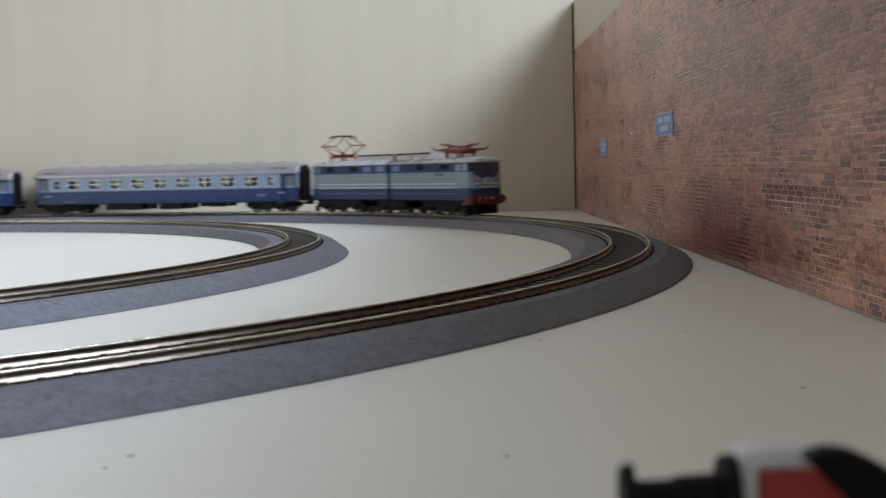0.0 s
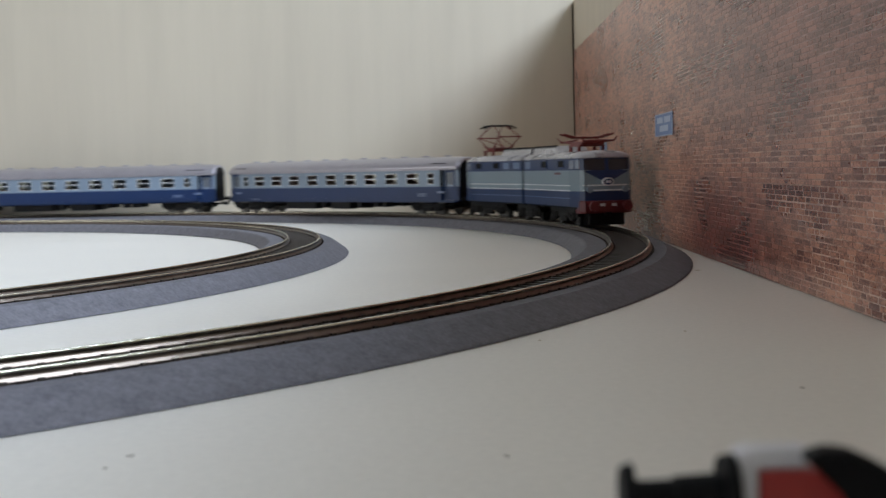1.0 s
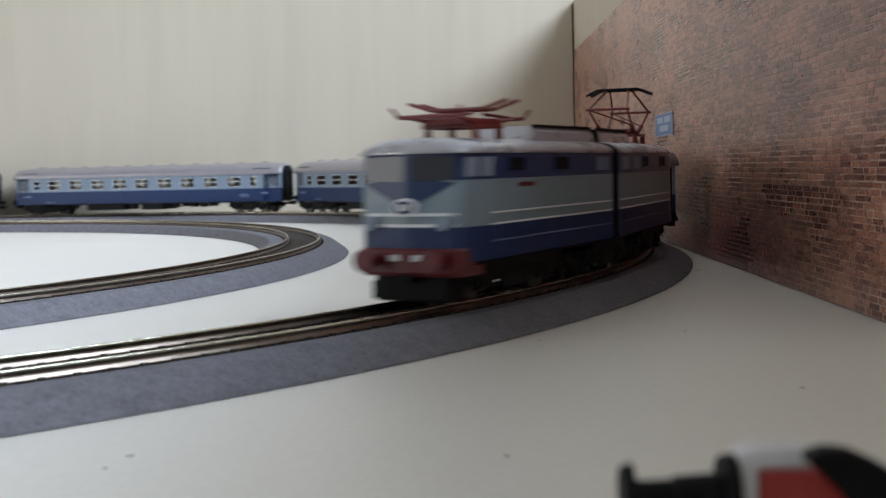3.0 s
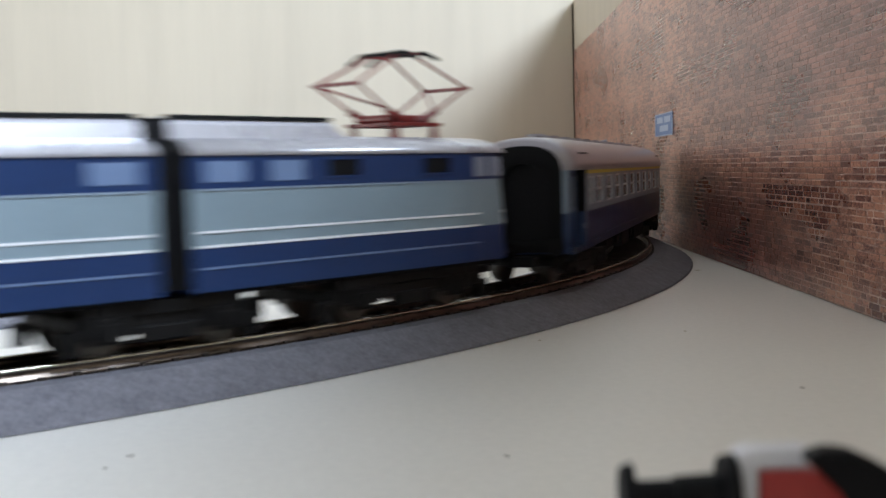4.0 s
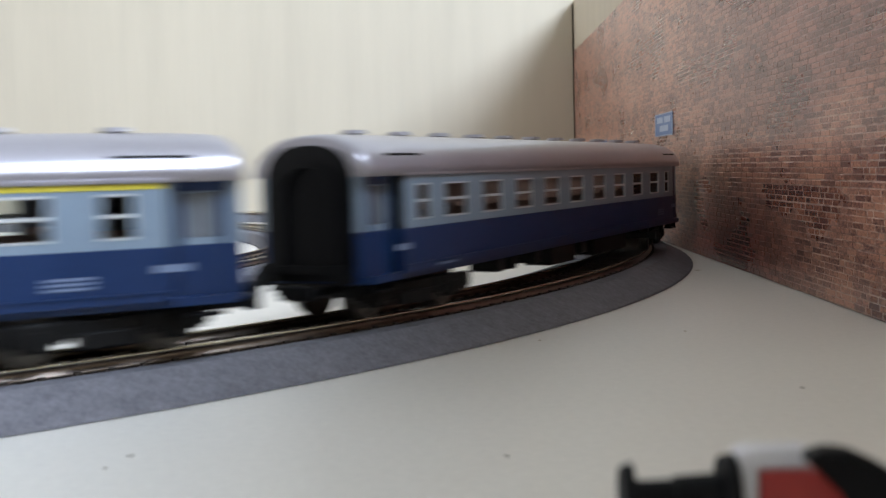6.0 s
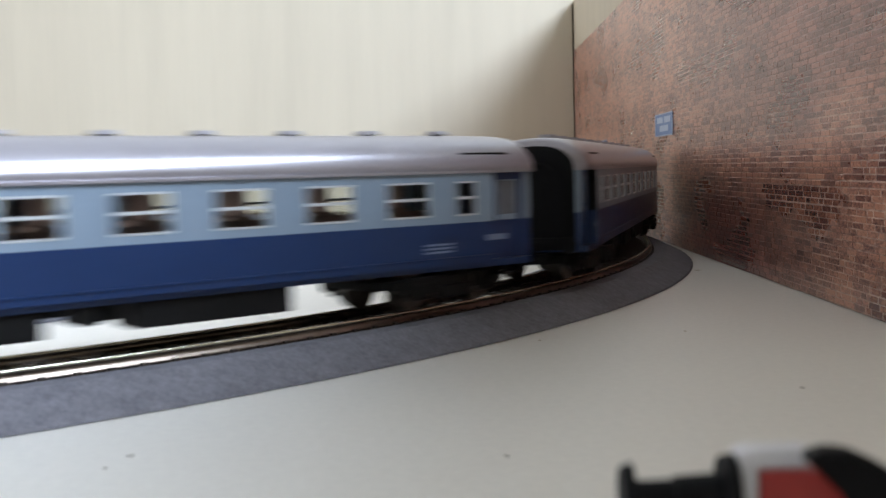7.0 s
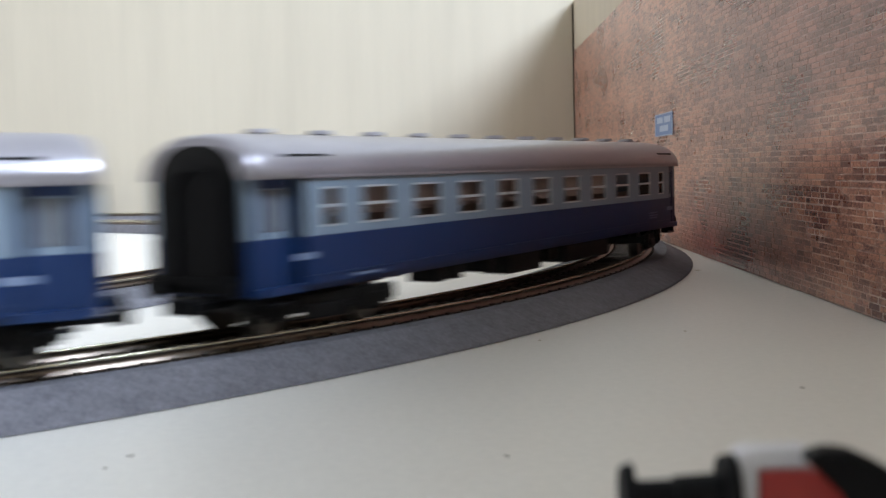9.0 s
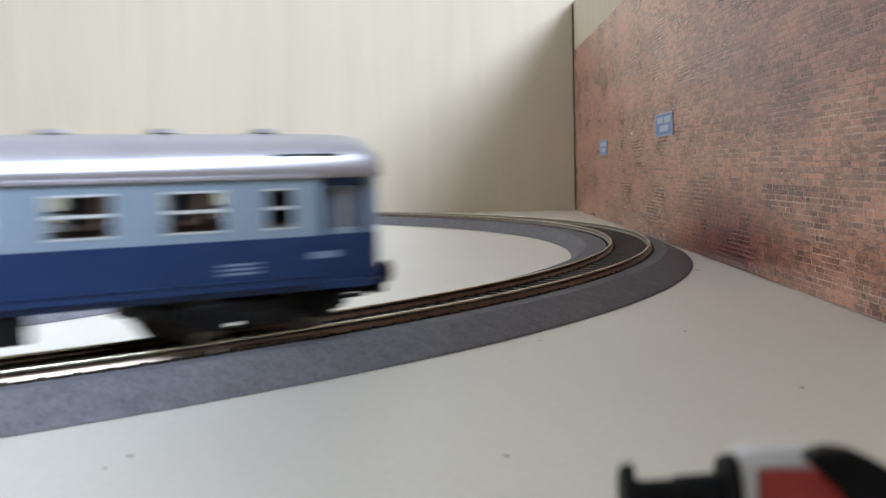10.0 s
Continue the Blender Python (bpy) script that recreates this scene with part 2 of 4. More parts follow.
def track(tr, near_from, near_to, half, shoulder, label):
    root = empty("railway_track", Matrix.Translation((0, 0, RAIL)), label, "railway track", "model railway tracks")
    top = -4.3
    prof = [(-half, -8.3), (-half + 0.2, -7.7), (-shoulder - 0.6, -3.0), (-shoulder + 0.4, -2.55), (-10.9, -2.55), (-10.8, top), (10.8, top), (10.9, -2.55), (16.2, -2.55), (17.2, -3.0), (half - 0.5, -7.7), (half, -8.3)]
    v, f, k = sweep(tr, prof)
    bed = mesh_object("roadbed", v, f, [M_FOAM, M_TROUGH], [1 if (i % k) == 5 else 0 for i in range(len(f))])
    bed.parent = root
    tagged(bed, "grey speckled foam ballast bed with sloping sides")
    for side in (1, -1):
        o = side * 8.25 + side * 0.4
        prof = [(o - 1.2, -2.5), (o + 1.2, -2.5), (o + 1.2, -2.1), (o + 0.25, -1.7), (o + 0.25, -0.7), (o + 0.45, -0.55), (o + 0.45, -0.05), (o + 0.35, 0), (o - 0.35, 0), (o - 0.45, -0.05), (o - 0.45, -0.55), (o - 0.25, -0.7), (o - 0.25, -1.7), (o - 1.2, -2.1)]
        v, f, k = sweep(tr, prof, 6.0)
        shiny = {4, 5, 6, 7, 8, 9, 10}
        idx = [0 if (i % k) in shiny else 1 for i in range(len(f))]
        r = mesh_object("rail", v, f, [M_RAIL, M_RUST], idx, smooth=True)
        r.parent = root
        tagged(r, "nickel-silver rail with a bright head")
    # sleepers with rail fixings, one mesh for all
    bm = bmesh.new()
    box(bm, -1.35, 1.35, -10.7, 10.7, -4.4, -2.5, 0.2)
    for sy in (1, -1):
        for dy in (-1.9, 1.9):
            box(bm, -0.7, 0.7, sy * 8.65 + dy * 0.78 - 0.5, sy * 8.65 + dy * 0.78 + 0.5, -2.6, -2.0)
    for vtx in bm.verts:
        vtx.co *= MM
    me = bpy.data.meshes.new("sleeper")
    bm.to_mesh(me)
    bm.free()
    me.materials.append(M_SLEEPER)
    base_v = [tuple(q.co / MM) for q in me.vertices]
    base_f = [tuple(p.vertices) for p in me.polygons]
    far_v, far_f = [], []
    arc = math.pi * tr["r"]
    s = -tr["before"] + 4
    rnd = random.Random(5)
    while s < arc + tr["after"] - 3:
        p, d = way(tr, s)
        a = math.atan2(d.y, d.x) + rnd.uniform(-0.008, 0.008)
        if near_from < s < near_to:
            share("sleeper", me, root, Matrix.Translation((p.x * MM, p.y * MM, 0)) @ Matrix.Rotation(a, 4, "Z"))
        else:
            c, sn, n0 = math.cos(a), math.sin(a), len(far_v)
            far_v += [(p.x + x * c - y * sn, p.y + x * sn + y * c, z) for x, y, z in base_v]
            far_f += [tuple(i + n0 for i in q) for q in base_f]
        s += 7.0
    ob = mesh_object("sleeper_run", far_v, far_f, M_SLEEPER_FAR)
    ob.parent = root
    tagged(ob, "rows of dark brown plastic sleepers", kind="stuff")
    return root


# ---- vehicles: local x forward, y to the left, z up from the rail head ----
def wheel_mesh():
    bm = bmesh.new()
    for sy in (1, -1):
        cyl(bm, (0, sy * 7.1, 0), (0, sy * 9.9, 0), 5.6, 5.4, 20)
        cyl(bm, (0, sy * 6.5, 0), (0, sy * 7.2, 0), 6.3, 6.3, 20)
    cyl(bm, (0, -9, 0), (0, 9, 0), 1.0, seg=8)
    for v in bm.verts:
        v.co *= MM
    me = bpy.data.meshes.new("wheelset")
    bm.to_mesh(me)
    bm.free()
    me.materials.append(M_STEEL)
    return me


WHEELSET = wheel_mesh()


def bogie(parent, x, turn, base, heavy=False):
    bm = bmesh.new()
    hl = base / 2 + (11 if base > 30 else 6 if heavy else 8)
    for sy in (1, -1):
        box(bm, -hl, hl, sy * 12.2 - 1.0, sy * 12.2 + 1.0, 5.0, 8.4, 0.5)
        box(bm, -7, 7, sy * 12.6 - 1.1, sy * 12.6 + 1.1, 2.6, 6.0, 0.5)
        for ax in (-base / 2, base / 2):
            box(bm, ax - 3.6, ax + 3.6, sy * 12.9 - 1.2, sy * 12.9 + 1.2, 3.0, 8.8, 0.7)
            cyl(bm, (ax, sy * 13.5, 5.6), (ax, sy * 14.8, 5.6), 1.9, 1.5, 10)
            for dx in (-5.2, 5.2):
                cyl(bm, (ax + dx, sy * 13.0, 4.4), (ax + dx, sy * 13.0, 8.8), 1.2, seg=8)
        if heavy:
            box(bm, -hl + 2, hl - 2, sy * 13.4 - 0.8, sy * 13.4 + 0.8, 8.2, 10.8, 0.4)
            box(bm, -hl - 3, -hl + 1, sy * 11.5 - 1.2, sy * 11.5 + 1.2, 1.2, 6.0, 0.4)
            box(bm, hl - 1, hl + 3, sy * 11.5 - 1.2, sy * 11.5 + 1.2, 1.2, 6.0, 0.4)
    box(bm, -5, 5, -12, 12, 6.2, 10.4, 0.5)
    box(bm, -hl, -hl + 2, -12, 12, 5.6, 8.0, 0.4)
    box(bm, hl - 2, hl, -12, 12, 5.6, 8.0, 0.4)
    b = part("bogie", bm, M_CHASSIS, parent, "black moulded bogie frame")
    b.matrix_basis = pose(x * MM, 0, 0, 0, 0, turn)
    for ax in (-base / 2, base / 2):
        share("wheelset", WHEELSET, b, Matrix.Translation((ax * MM, 0, 5.6 * MM)))
    return b


def rect_hole_side(z0, z1, x0, x1, holes):
    """Rectangles that fill x0..x1 by z0..z1 round the holes (xa, xb, za, zb), which share the same za, zb."""
    out = []
    if not holes:
        return [(x0, x1, z0, z1)]
    za, zb = holes[0][2], holes[0][3]
    out.append((x0, x1, z0, za))
    out.append((x0, x1, zb, z1))
    xs = x0
    for a, b, _, _ in sorted(holes):
        out.append((xs, a, za, zb))
        xs = b
    out.append((xs, x1, za, zb))
    return out


DOOR = 131.0           # middle of each end door
PITCH_W = 23.6        # from window to window
WIN_Z = (23.4, 32.2)
COACH_WINDOWS = [(PITCH_W * (i - 4) - 6.6, PITCH_W * (i - 4) + 6.6) for i in range(9)] + [(-116.8, -110.2), (110.2, 116.8)]
HALF, WIDE = 139.6, 16.2
BODY_END = 123.5       # beyond this the sides draw in to the doors


def roof_profile(w, n=14, z0=34.2, z1=44.4):
    pts = []
    for i in range(n + 1):
        a = math.pi * i / n
        c = math.cos(a)
        x = math.copysign(abs(c) ** 0.88, c) * w
        z = z0 + (z1 - z0) * math.sin(a) ** 0.92
        pts.append((x, z))
    return pts


def extrude_profile(bm, pts, stations_):
    rings = []
    for x, sx, dz in stations_:
        rings.append([bm.verts.new((x, y * sx, z + dz * (z - pts[0][1]))) for y, z in pts])
    for a, b in zip(rings[:-1], rings[1:]):
        for i in range(len(pts) - 1):
            bm.faces.new((a[i], a[i + 1], b[i + 1], b[i]))
        bm.faces.new((a[-1], a[0], b[0], b[-1]))
    bm.faces.new(rings[0])
    bm.faces.new(list(reversed(rings[-1])))
    return bm


def coach(name_label, first_class):
    root = empty("passenger_coach", Matrix.Identity(4), name_label, "railway coach", "coaches of the train")
    t = 0.9
    # lower body: solid dark blue tub
    bm = bmesh.new()
    for sy in (1, -1):
        box(bm, -BODY_END, BODY_END, min(sy * WIDE, sy * (WIDE - t)), max(sy * WIDE, sy * (WIDE - t)), 11.0, 21.6)
        for e in (1, -1):
            a, b = sorted((e * BODY_END, e * (HALF - 1.5)))
            box(bm, a, b, min(sy * (WIDE - 3.0), sy * (WIDE - 4.0)), max(sy * (WIDE - 3.0), sy * (WIDE - 4.0)), 10.0, 21.6)
            box(bm, e * BODY_END - 0.5, e * BODY_END + 0.5, min(sy * WIDE, sy * (WIDE - 4.0)), max(sy * WIDE, sy * (WIDE - 4.0)), 11.0, 21.6)
    box(bm, -HALF + 2, HALF - 2, -WIDE + 1.2, WIDE - 1.2, 9.6, 11.4)
    for e in (1, -1):
        box(bm, e * (HALF - 1.0) - 0.8, e * (HALF - 1.0) + 0.8, -WIDE + 2.9, WIDE - 2.9, 10.0, 21.6)
    # skirt line
    for sy in (1, -1):
        box(bm, -BODY_END, BODY_END, min(sy * WIDE, sy * (WIDE + 0.25)), max(sy * WIDE, sy * (WIDE + 0.25)), 12.6, 13.0)
    part("lower_body", bm, M_BLUE, root, "dark blue lower body panel")
    # upper body with real window openings
    bm = bmesh.new()
    holes = [(a, b, *WIN_Z) for a, b in COACH_WINDOWS]
    for sy in (1, -1):
        y0, y1 = min(sy * WIDE, sy * (WIDE - t)), max(sy * WIDE, sy * (WIDE - t))
        for a, b, c, d in rect_hole_side(21.6, 35.0, -BODY_END, BODY_END, holes):
            box(bm, a, b, y0, y1, c, d)
        for e in (1, -1):
            p, q = sorted((e * BODY_END, e * (HALF - 1.5)))
            yd0, yd1 = min(sy * (WIDE - 3.0), sy * (WIDE - 4.0)), max(sy * (WIDE - 3.0), sy * (WIDE - 4.0))
            ca = e * DOOR
            for a, b, c, d in rect_hole_side(21.6, 35.0, p, q, [(ca - 3.4, ca + 3.4, 23.0, 32.0)]):
                box(bm, a, b, yd0, yd1, c, d)
    for e in (1, -1):
        box(bm, e * (HALF - 1.0) - 0.8, e * (HALF - 1.0) + 0.8, -WIDE + 2.9, -6.5, 21.6, 35.5)
        box(bm, e * (HALF - 1.0) - 0.8, e * (HALF - 1.0) + 0.8, 6.5, WIDE - 2.9, 21.6, 35.5)
    part("upper_body", bm, M_LIGHT, root, "pale grey-blue upper body panel")
    # dark recess over the doors
    for e in (1, -1):
        for sy in (1, -1):
            bm = bmesh.new()
            box(bm, e * DOOR - 5.6, e * DOOR + 5.6, min(sy * (WIDE - 3.05), sy * (WIDE - 2.7)), max(sy * (WIDE - 3.05), sy * (WIDE - 2.7)), 32.3, 34.4)
            box(bm, e * DOOR - 5.6, e * DOOR - 3.9, min(sy * (WIDE - 3.05), sy * (WIDE - 2.7)), max(sy * (WIDE - 3.05), sy * (WIDE - 2.7)), 10.5, 32.3)
            box(bm, e * DOOR + 3.9, e * DOOR + 5.6, min(sy * (WIDE - 3.05), sy * (WIDE - 2.7)), max(sy * (WIDE - 3.05), sy * (WIDE - 2.7)), 10.5, 32.3)
            part("door_frame", bm, M_BLUE, root, "dark blue door surround")
            bm = bmesh.new()
            box(bm, e * BODY_END - 0.5, e * BODY_END + 0.5, min(sy * (WIDE - 0.05), sy * (WIDE - 4.0)), max(sy * (WIDE - 0.05), sy * (WIDE - 4.0)), 21.6, 34.9)
            part("door_return", bm, M_BLACK, root, "dark return beside the recessed door")
            bm = bmesh.new()
            box(bm, e * DOOR - 3.3, e * DOOR + 3.3, min(sy * (WIDE - 3.3), sy * (WIDE - 3.7)), max(sy * (WIDE - 3.3), sy * (WIDE - 3.7)), 23.1, 31.9)
            part("door_pane", bm, M_FROST, root, "frosted pale door pane")
    # roof
    bm = bmesh.new()
    st = [(-HALF, 0.90, -0.14), (-HALF + 1.2, 0.93, -0.06), (-HALF + 4, 0.955, -0.025), (-HALF + 9, 0.98, -0.01), (-BODY_END, 1.0, 0), (BODY_END, 1.0, 0), (HALF - 9, 0.98, -0.01), (HALF - 4, 0.955, -0.025), (HALF - 1.2, 0.93, -0.06), (HALF, 0.90, -0.14)]
    extrude_profile(bm, roof_profile(WIDE + 0.5), st)
    part("roof", bm, M_ROOF, root, "grey rounded roof", smooth=True)
    for sy in (1, -1):
        bm = bmesh.new()
        box(bm, -BODY_END, BODY_END, min(sy * WIDE, sy * (WIDE + 0.7)), max(sy * WIDE, sy * (WIDE + 0.7)), 34.3, 34.9)
        part("gutter", bm, M_ROOF, root)
        if first_class and sy > 0:
            bm = bmesh.new()
            box(bm, -BODY_END + 1, BODY_END - 1, min(sy * WIDE, sy * (WIDE + 0.15)), max(sy * WIDE, sy * (WIDE + 0.15)), 33.0, 34.1)
            part("class_stripe", bm, M_YELLOW, root, "yellow first-class stripe under the gutter")
    # dark rain strips near the roof ends
    for e in (1, -1):
        for sy in (1, -1):
            bm = bmesh.new()
            box(bm, min(e * 113, e * 129), max(e * 113, e * 129), min(sy * 14.2, sy * 15.2), max(sy * 14.2, sy * 15.2), 38.9, 39.5)
            part("rain_strip", bm, M_BLACK, root, "thin dark rain strip")
    # roof ventilators
    bm = bmesh.new()
    cyl(bm, (0, 0, 43.6), (0, 0, 44.7), 2.2, 1.9, 12)
    cyl(bm, (0, 0, 44.6), (0, 0, 45.5), 3.3, 2.7, 14)
    v0 = part("roof_ventilator", bm, M_VENT, root)
    v0.matrix_basis = Matrix.Translation((-PITCH_W * 5 * MM, 0, 0))
    for i in range(1, 11):
        share("roof_ventilator", v0.data, root, Matrix.Translation((PITCH_W * (i - 5) * MM, 0, 0)))
    # windows: frame, bar and pane each
    def window_meshes(w, z0, z1):
        b1 = bmesh.new()
        f = 0.45
        for a in ((-w, -w + 0.22, z0, z1), (w - 0.22, w, z0, z1), (-w, w, z0, z0 + f), (-w, w, z1 - f, z1), (-w, w, z0 + 0.52 * (z1 - z0) - 0.35, z0 + 0.52 * (z1 - z0) + 0.35)):
            box(b1, a[0], a[1], -0.35, 0.3, a[2], a[3])
        b2 = bmesh.new()
        box(b2, -w + 0.1, w - 0.1, -0.25, -0.05, z0 + 0.1, z1 - 0.1)
        return b1, b2
    made = {}
    for a, b in COACH_WINDOWS:
        w = round((b - a) / 2, 2)
        for sy in (1, -1):
            m = Matrix.Translation(((a + b) / 2 * MM, sy * (WIDE - 0.2) * MM, 0)) @ Matrix.Rotation(0 if sy > 0 else math.pi, 4, "Z")
            if w not in made:
                b1, b2 = window_meshes(w, *WIN_Z)
                fr = part("window_frame", b1, M_SILVER, root)
                pn = part("pane", b2, M_GLASS, fr)
                fr.matrix_basis = m
                made[w] = (fr.data, pn.data)
            else:
                fr = share("window_frame", made[w][0], root, m)
                pn = share("pane", made[w][1], fr, Matrix.Identity(4))
            pn.visible_shadow = False
    # interior: floor with seats and compartment walls
    bm = bmesh.new()
    box(bm, -122, 122, -1.6, -0.8, 11.4, 24.5)
    for i in range(10):
        x = PITCH_W * (i - 4.5)
        box(bm, x - 0.4, x + 0.4, -14.8, -1.6, 11.4, 33.5)
        box(bm, x - 3.0, x + 3.0, -14.4, -2, 11.4, 25.5, 0.8)
    part("interior", bm, M_INSIDE, root, "brown compartment walls and seats")
    # gangway bellows
    for e in (1, -1):
        bm = bmesh.new()
        pts = [(-8.6, 12.0)] + [(-8.6 * math.cos(math.pi * j / 10), 31.0 + 6.6 * math.sin(math.pi * j / 10)) for j in range(11)] + [(8.6, 12.0)]
        rings = []
        for i in range(7):
            k = 1.0 if i % 2 == 0 else 0.93
            rings.append([bm.verts.new((e * (HALF - 0.4 + i * 0.3), y * k, 12 + (z - 12) * (k + 1) / 2)) for y, z in pts])
        n = len(pts)
        for ra, rb in zip(rings[:-1], rings[1:]):
            for j in range(n):
                bm.faces.new((ra[j], ra[(j + 1) % n], rb[(j + 1) % n], rb[j]))
        rim = [bm.verts.new((e * (HALF + 1.4), y * 0.72, 14 + (z - 12) * 0.88)) for y, z in pts]
        back = [bm.verts.new((e * (HALF - 0.2), y * 0.70, 14 + (z - 12) * 0.87)) for y, z in pts]
        for ra, rb in ((rings[-1], rim), (rim, back)):
            for j in range(n):
                bm.faces.new((ra[j], ra[(j + 1) % n], rb[(j + 1) % n], rb[j]))
        bm.faces.new(rings[0])
        bm.faces.new(back)
        part("gangway_bellows", bm, M_BLACK, root, "black gangway bellows")
        bm = bmesh.new()
        arch = [(-11.6, 10.2)] + [(-11.6 * abs(math.cos(math.pi * j / 14)) ** 0.8 * (1 if j < 7 else -1), 33.0 + 8.6 * math.sin(math.pi * j / 14) ** 0.8) for j in range(15)] + [(11.6, 10.2)]
        ra = [bm.verts.new((e * (HALF - 1.2), y, z)) for y, z in arch]
        rb = [bm.verts.new((e * (HALF + 0.1), y, z)) for y, z in arch]
        for j in range(len(arch)):
            q = (j + 1) % len(arch)
            bm.faces.new((ra[j], ra[q], rb[q], rb[j]))
        bm.faces.new(ra)
        bm.faces.new(rb)
        part("end_wall", bm, M_BLACK, root, "black end wall")
        for sy in (1, -1):
            bm = bmesh.new()
            cyl(bm, (e * (HALF - 1), sy * 10, 12.0), (e * (HALF + 3.2), sy * 10, 12.0), 1.1, seg=10)
            cyl(bm, (e * (HALF + 3.2), sy * 10, 12.0), (e * (HALF + 4.0), sy * 10, 12.0), 2.6, seg=14)
            part("buffer", bm, M_BLACK, root)
        bm = bmesh.new()
        box(bm, min(e * 128, e * (HALF + 6.0)), max(e * 128, e * (HALF + 6.0)), -1.6, 1.6, 6.8, 8.2, 0.3)
        box(bm, e * (HALF + 5.2) - 1.6, e * (HALF + 5.2) + 1.6, -4.5, 4.5, 6.4, 9.6, 0.4)
        part("coupling", bm, M_BLACK, root)
        for sy in (1, -1):
            bm = bmesh.new()
            box(bm, e * DOOR - 4, e * DOOR + 4, min(sy * 11, sy * 14.5), max(sy * 11, sy * 14.5), 7.2, 7.8)
            box(bm, e * DOOR - 4, e * DOOR + 4, min(sy * 12, sy * 14.2), max(sy * 12, sy * 14.2), 9.4, 9.9)
            for dx in (-4, 3.5):
                box(bm, e * DOOR + dx, e * DOOR + dx + 0.5, min(sy * 11.5, sy * 14.2), max(sy * 11.5, sy * 14.2), 7.2, 11)
            part("footstep", bm, M_BLACK, root)
    # underframe boxes
    bm = bmesh.new()
    box(bm, -129, 129, -6, 6, 8.6, 9.8)
    for a, b in ((-61, -22), (-15, -10), (-3, 20), (29, 34), (49, 53), (58, 63)):
        for sy in (1, -1):
            box(bm, a, b, min(sy * 5, sy * 14.2), max(sy * 5, sy * 14.2), 3.8 if b - a > 20 else 5.6, 9.8, 0.5)
    part("underframe", bm, M_CHASSIS, root, "black underframe with equipment boxes")
    # lettering bars low on the side and by the doors
    for sy in (1, -1):
        for x, w, z, h in ((124 if sy < 0 else -124, 3.6, 17.4, 1.5), (-124 if sy < 0 else 124, 3.6, 17.4, 1.5), (104 if sy < 0 else -104, 4.5, 15.6, 2.6), (-100 if sy < 0 else 100, 5.5, 11.8, 0.6)):
            bm = bmesh.new()
            if h > 2:
                for i in range(3):
                    box(bm, x - w, x + w, sy * (WIDE + 0.06) - 0.04, sy * (WIDE + 0.06) + 0.04, z - h / 2 + i * 0.95, z - h / 2 + i * 0.95 + 0.5)
            else:
                box(bm, x - w, x + w, sy * (WIDE + 0.06) - 0.04, sy * (WIDE + 0.06) + 0.04, z - h / 2, z + h / 2)
            part("lettering", bm, M_LETTER, root, "faint pale lettering bar")
    turn = math.degrees(109 / OUTER["r"])
    bogie(root, 109, -turn, 29)
    bogie(root, -109, turn, 29)
    return root


LHALF = 104.0
LW = 17.0
STRETCH = 1.035


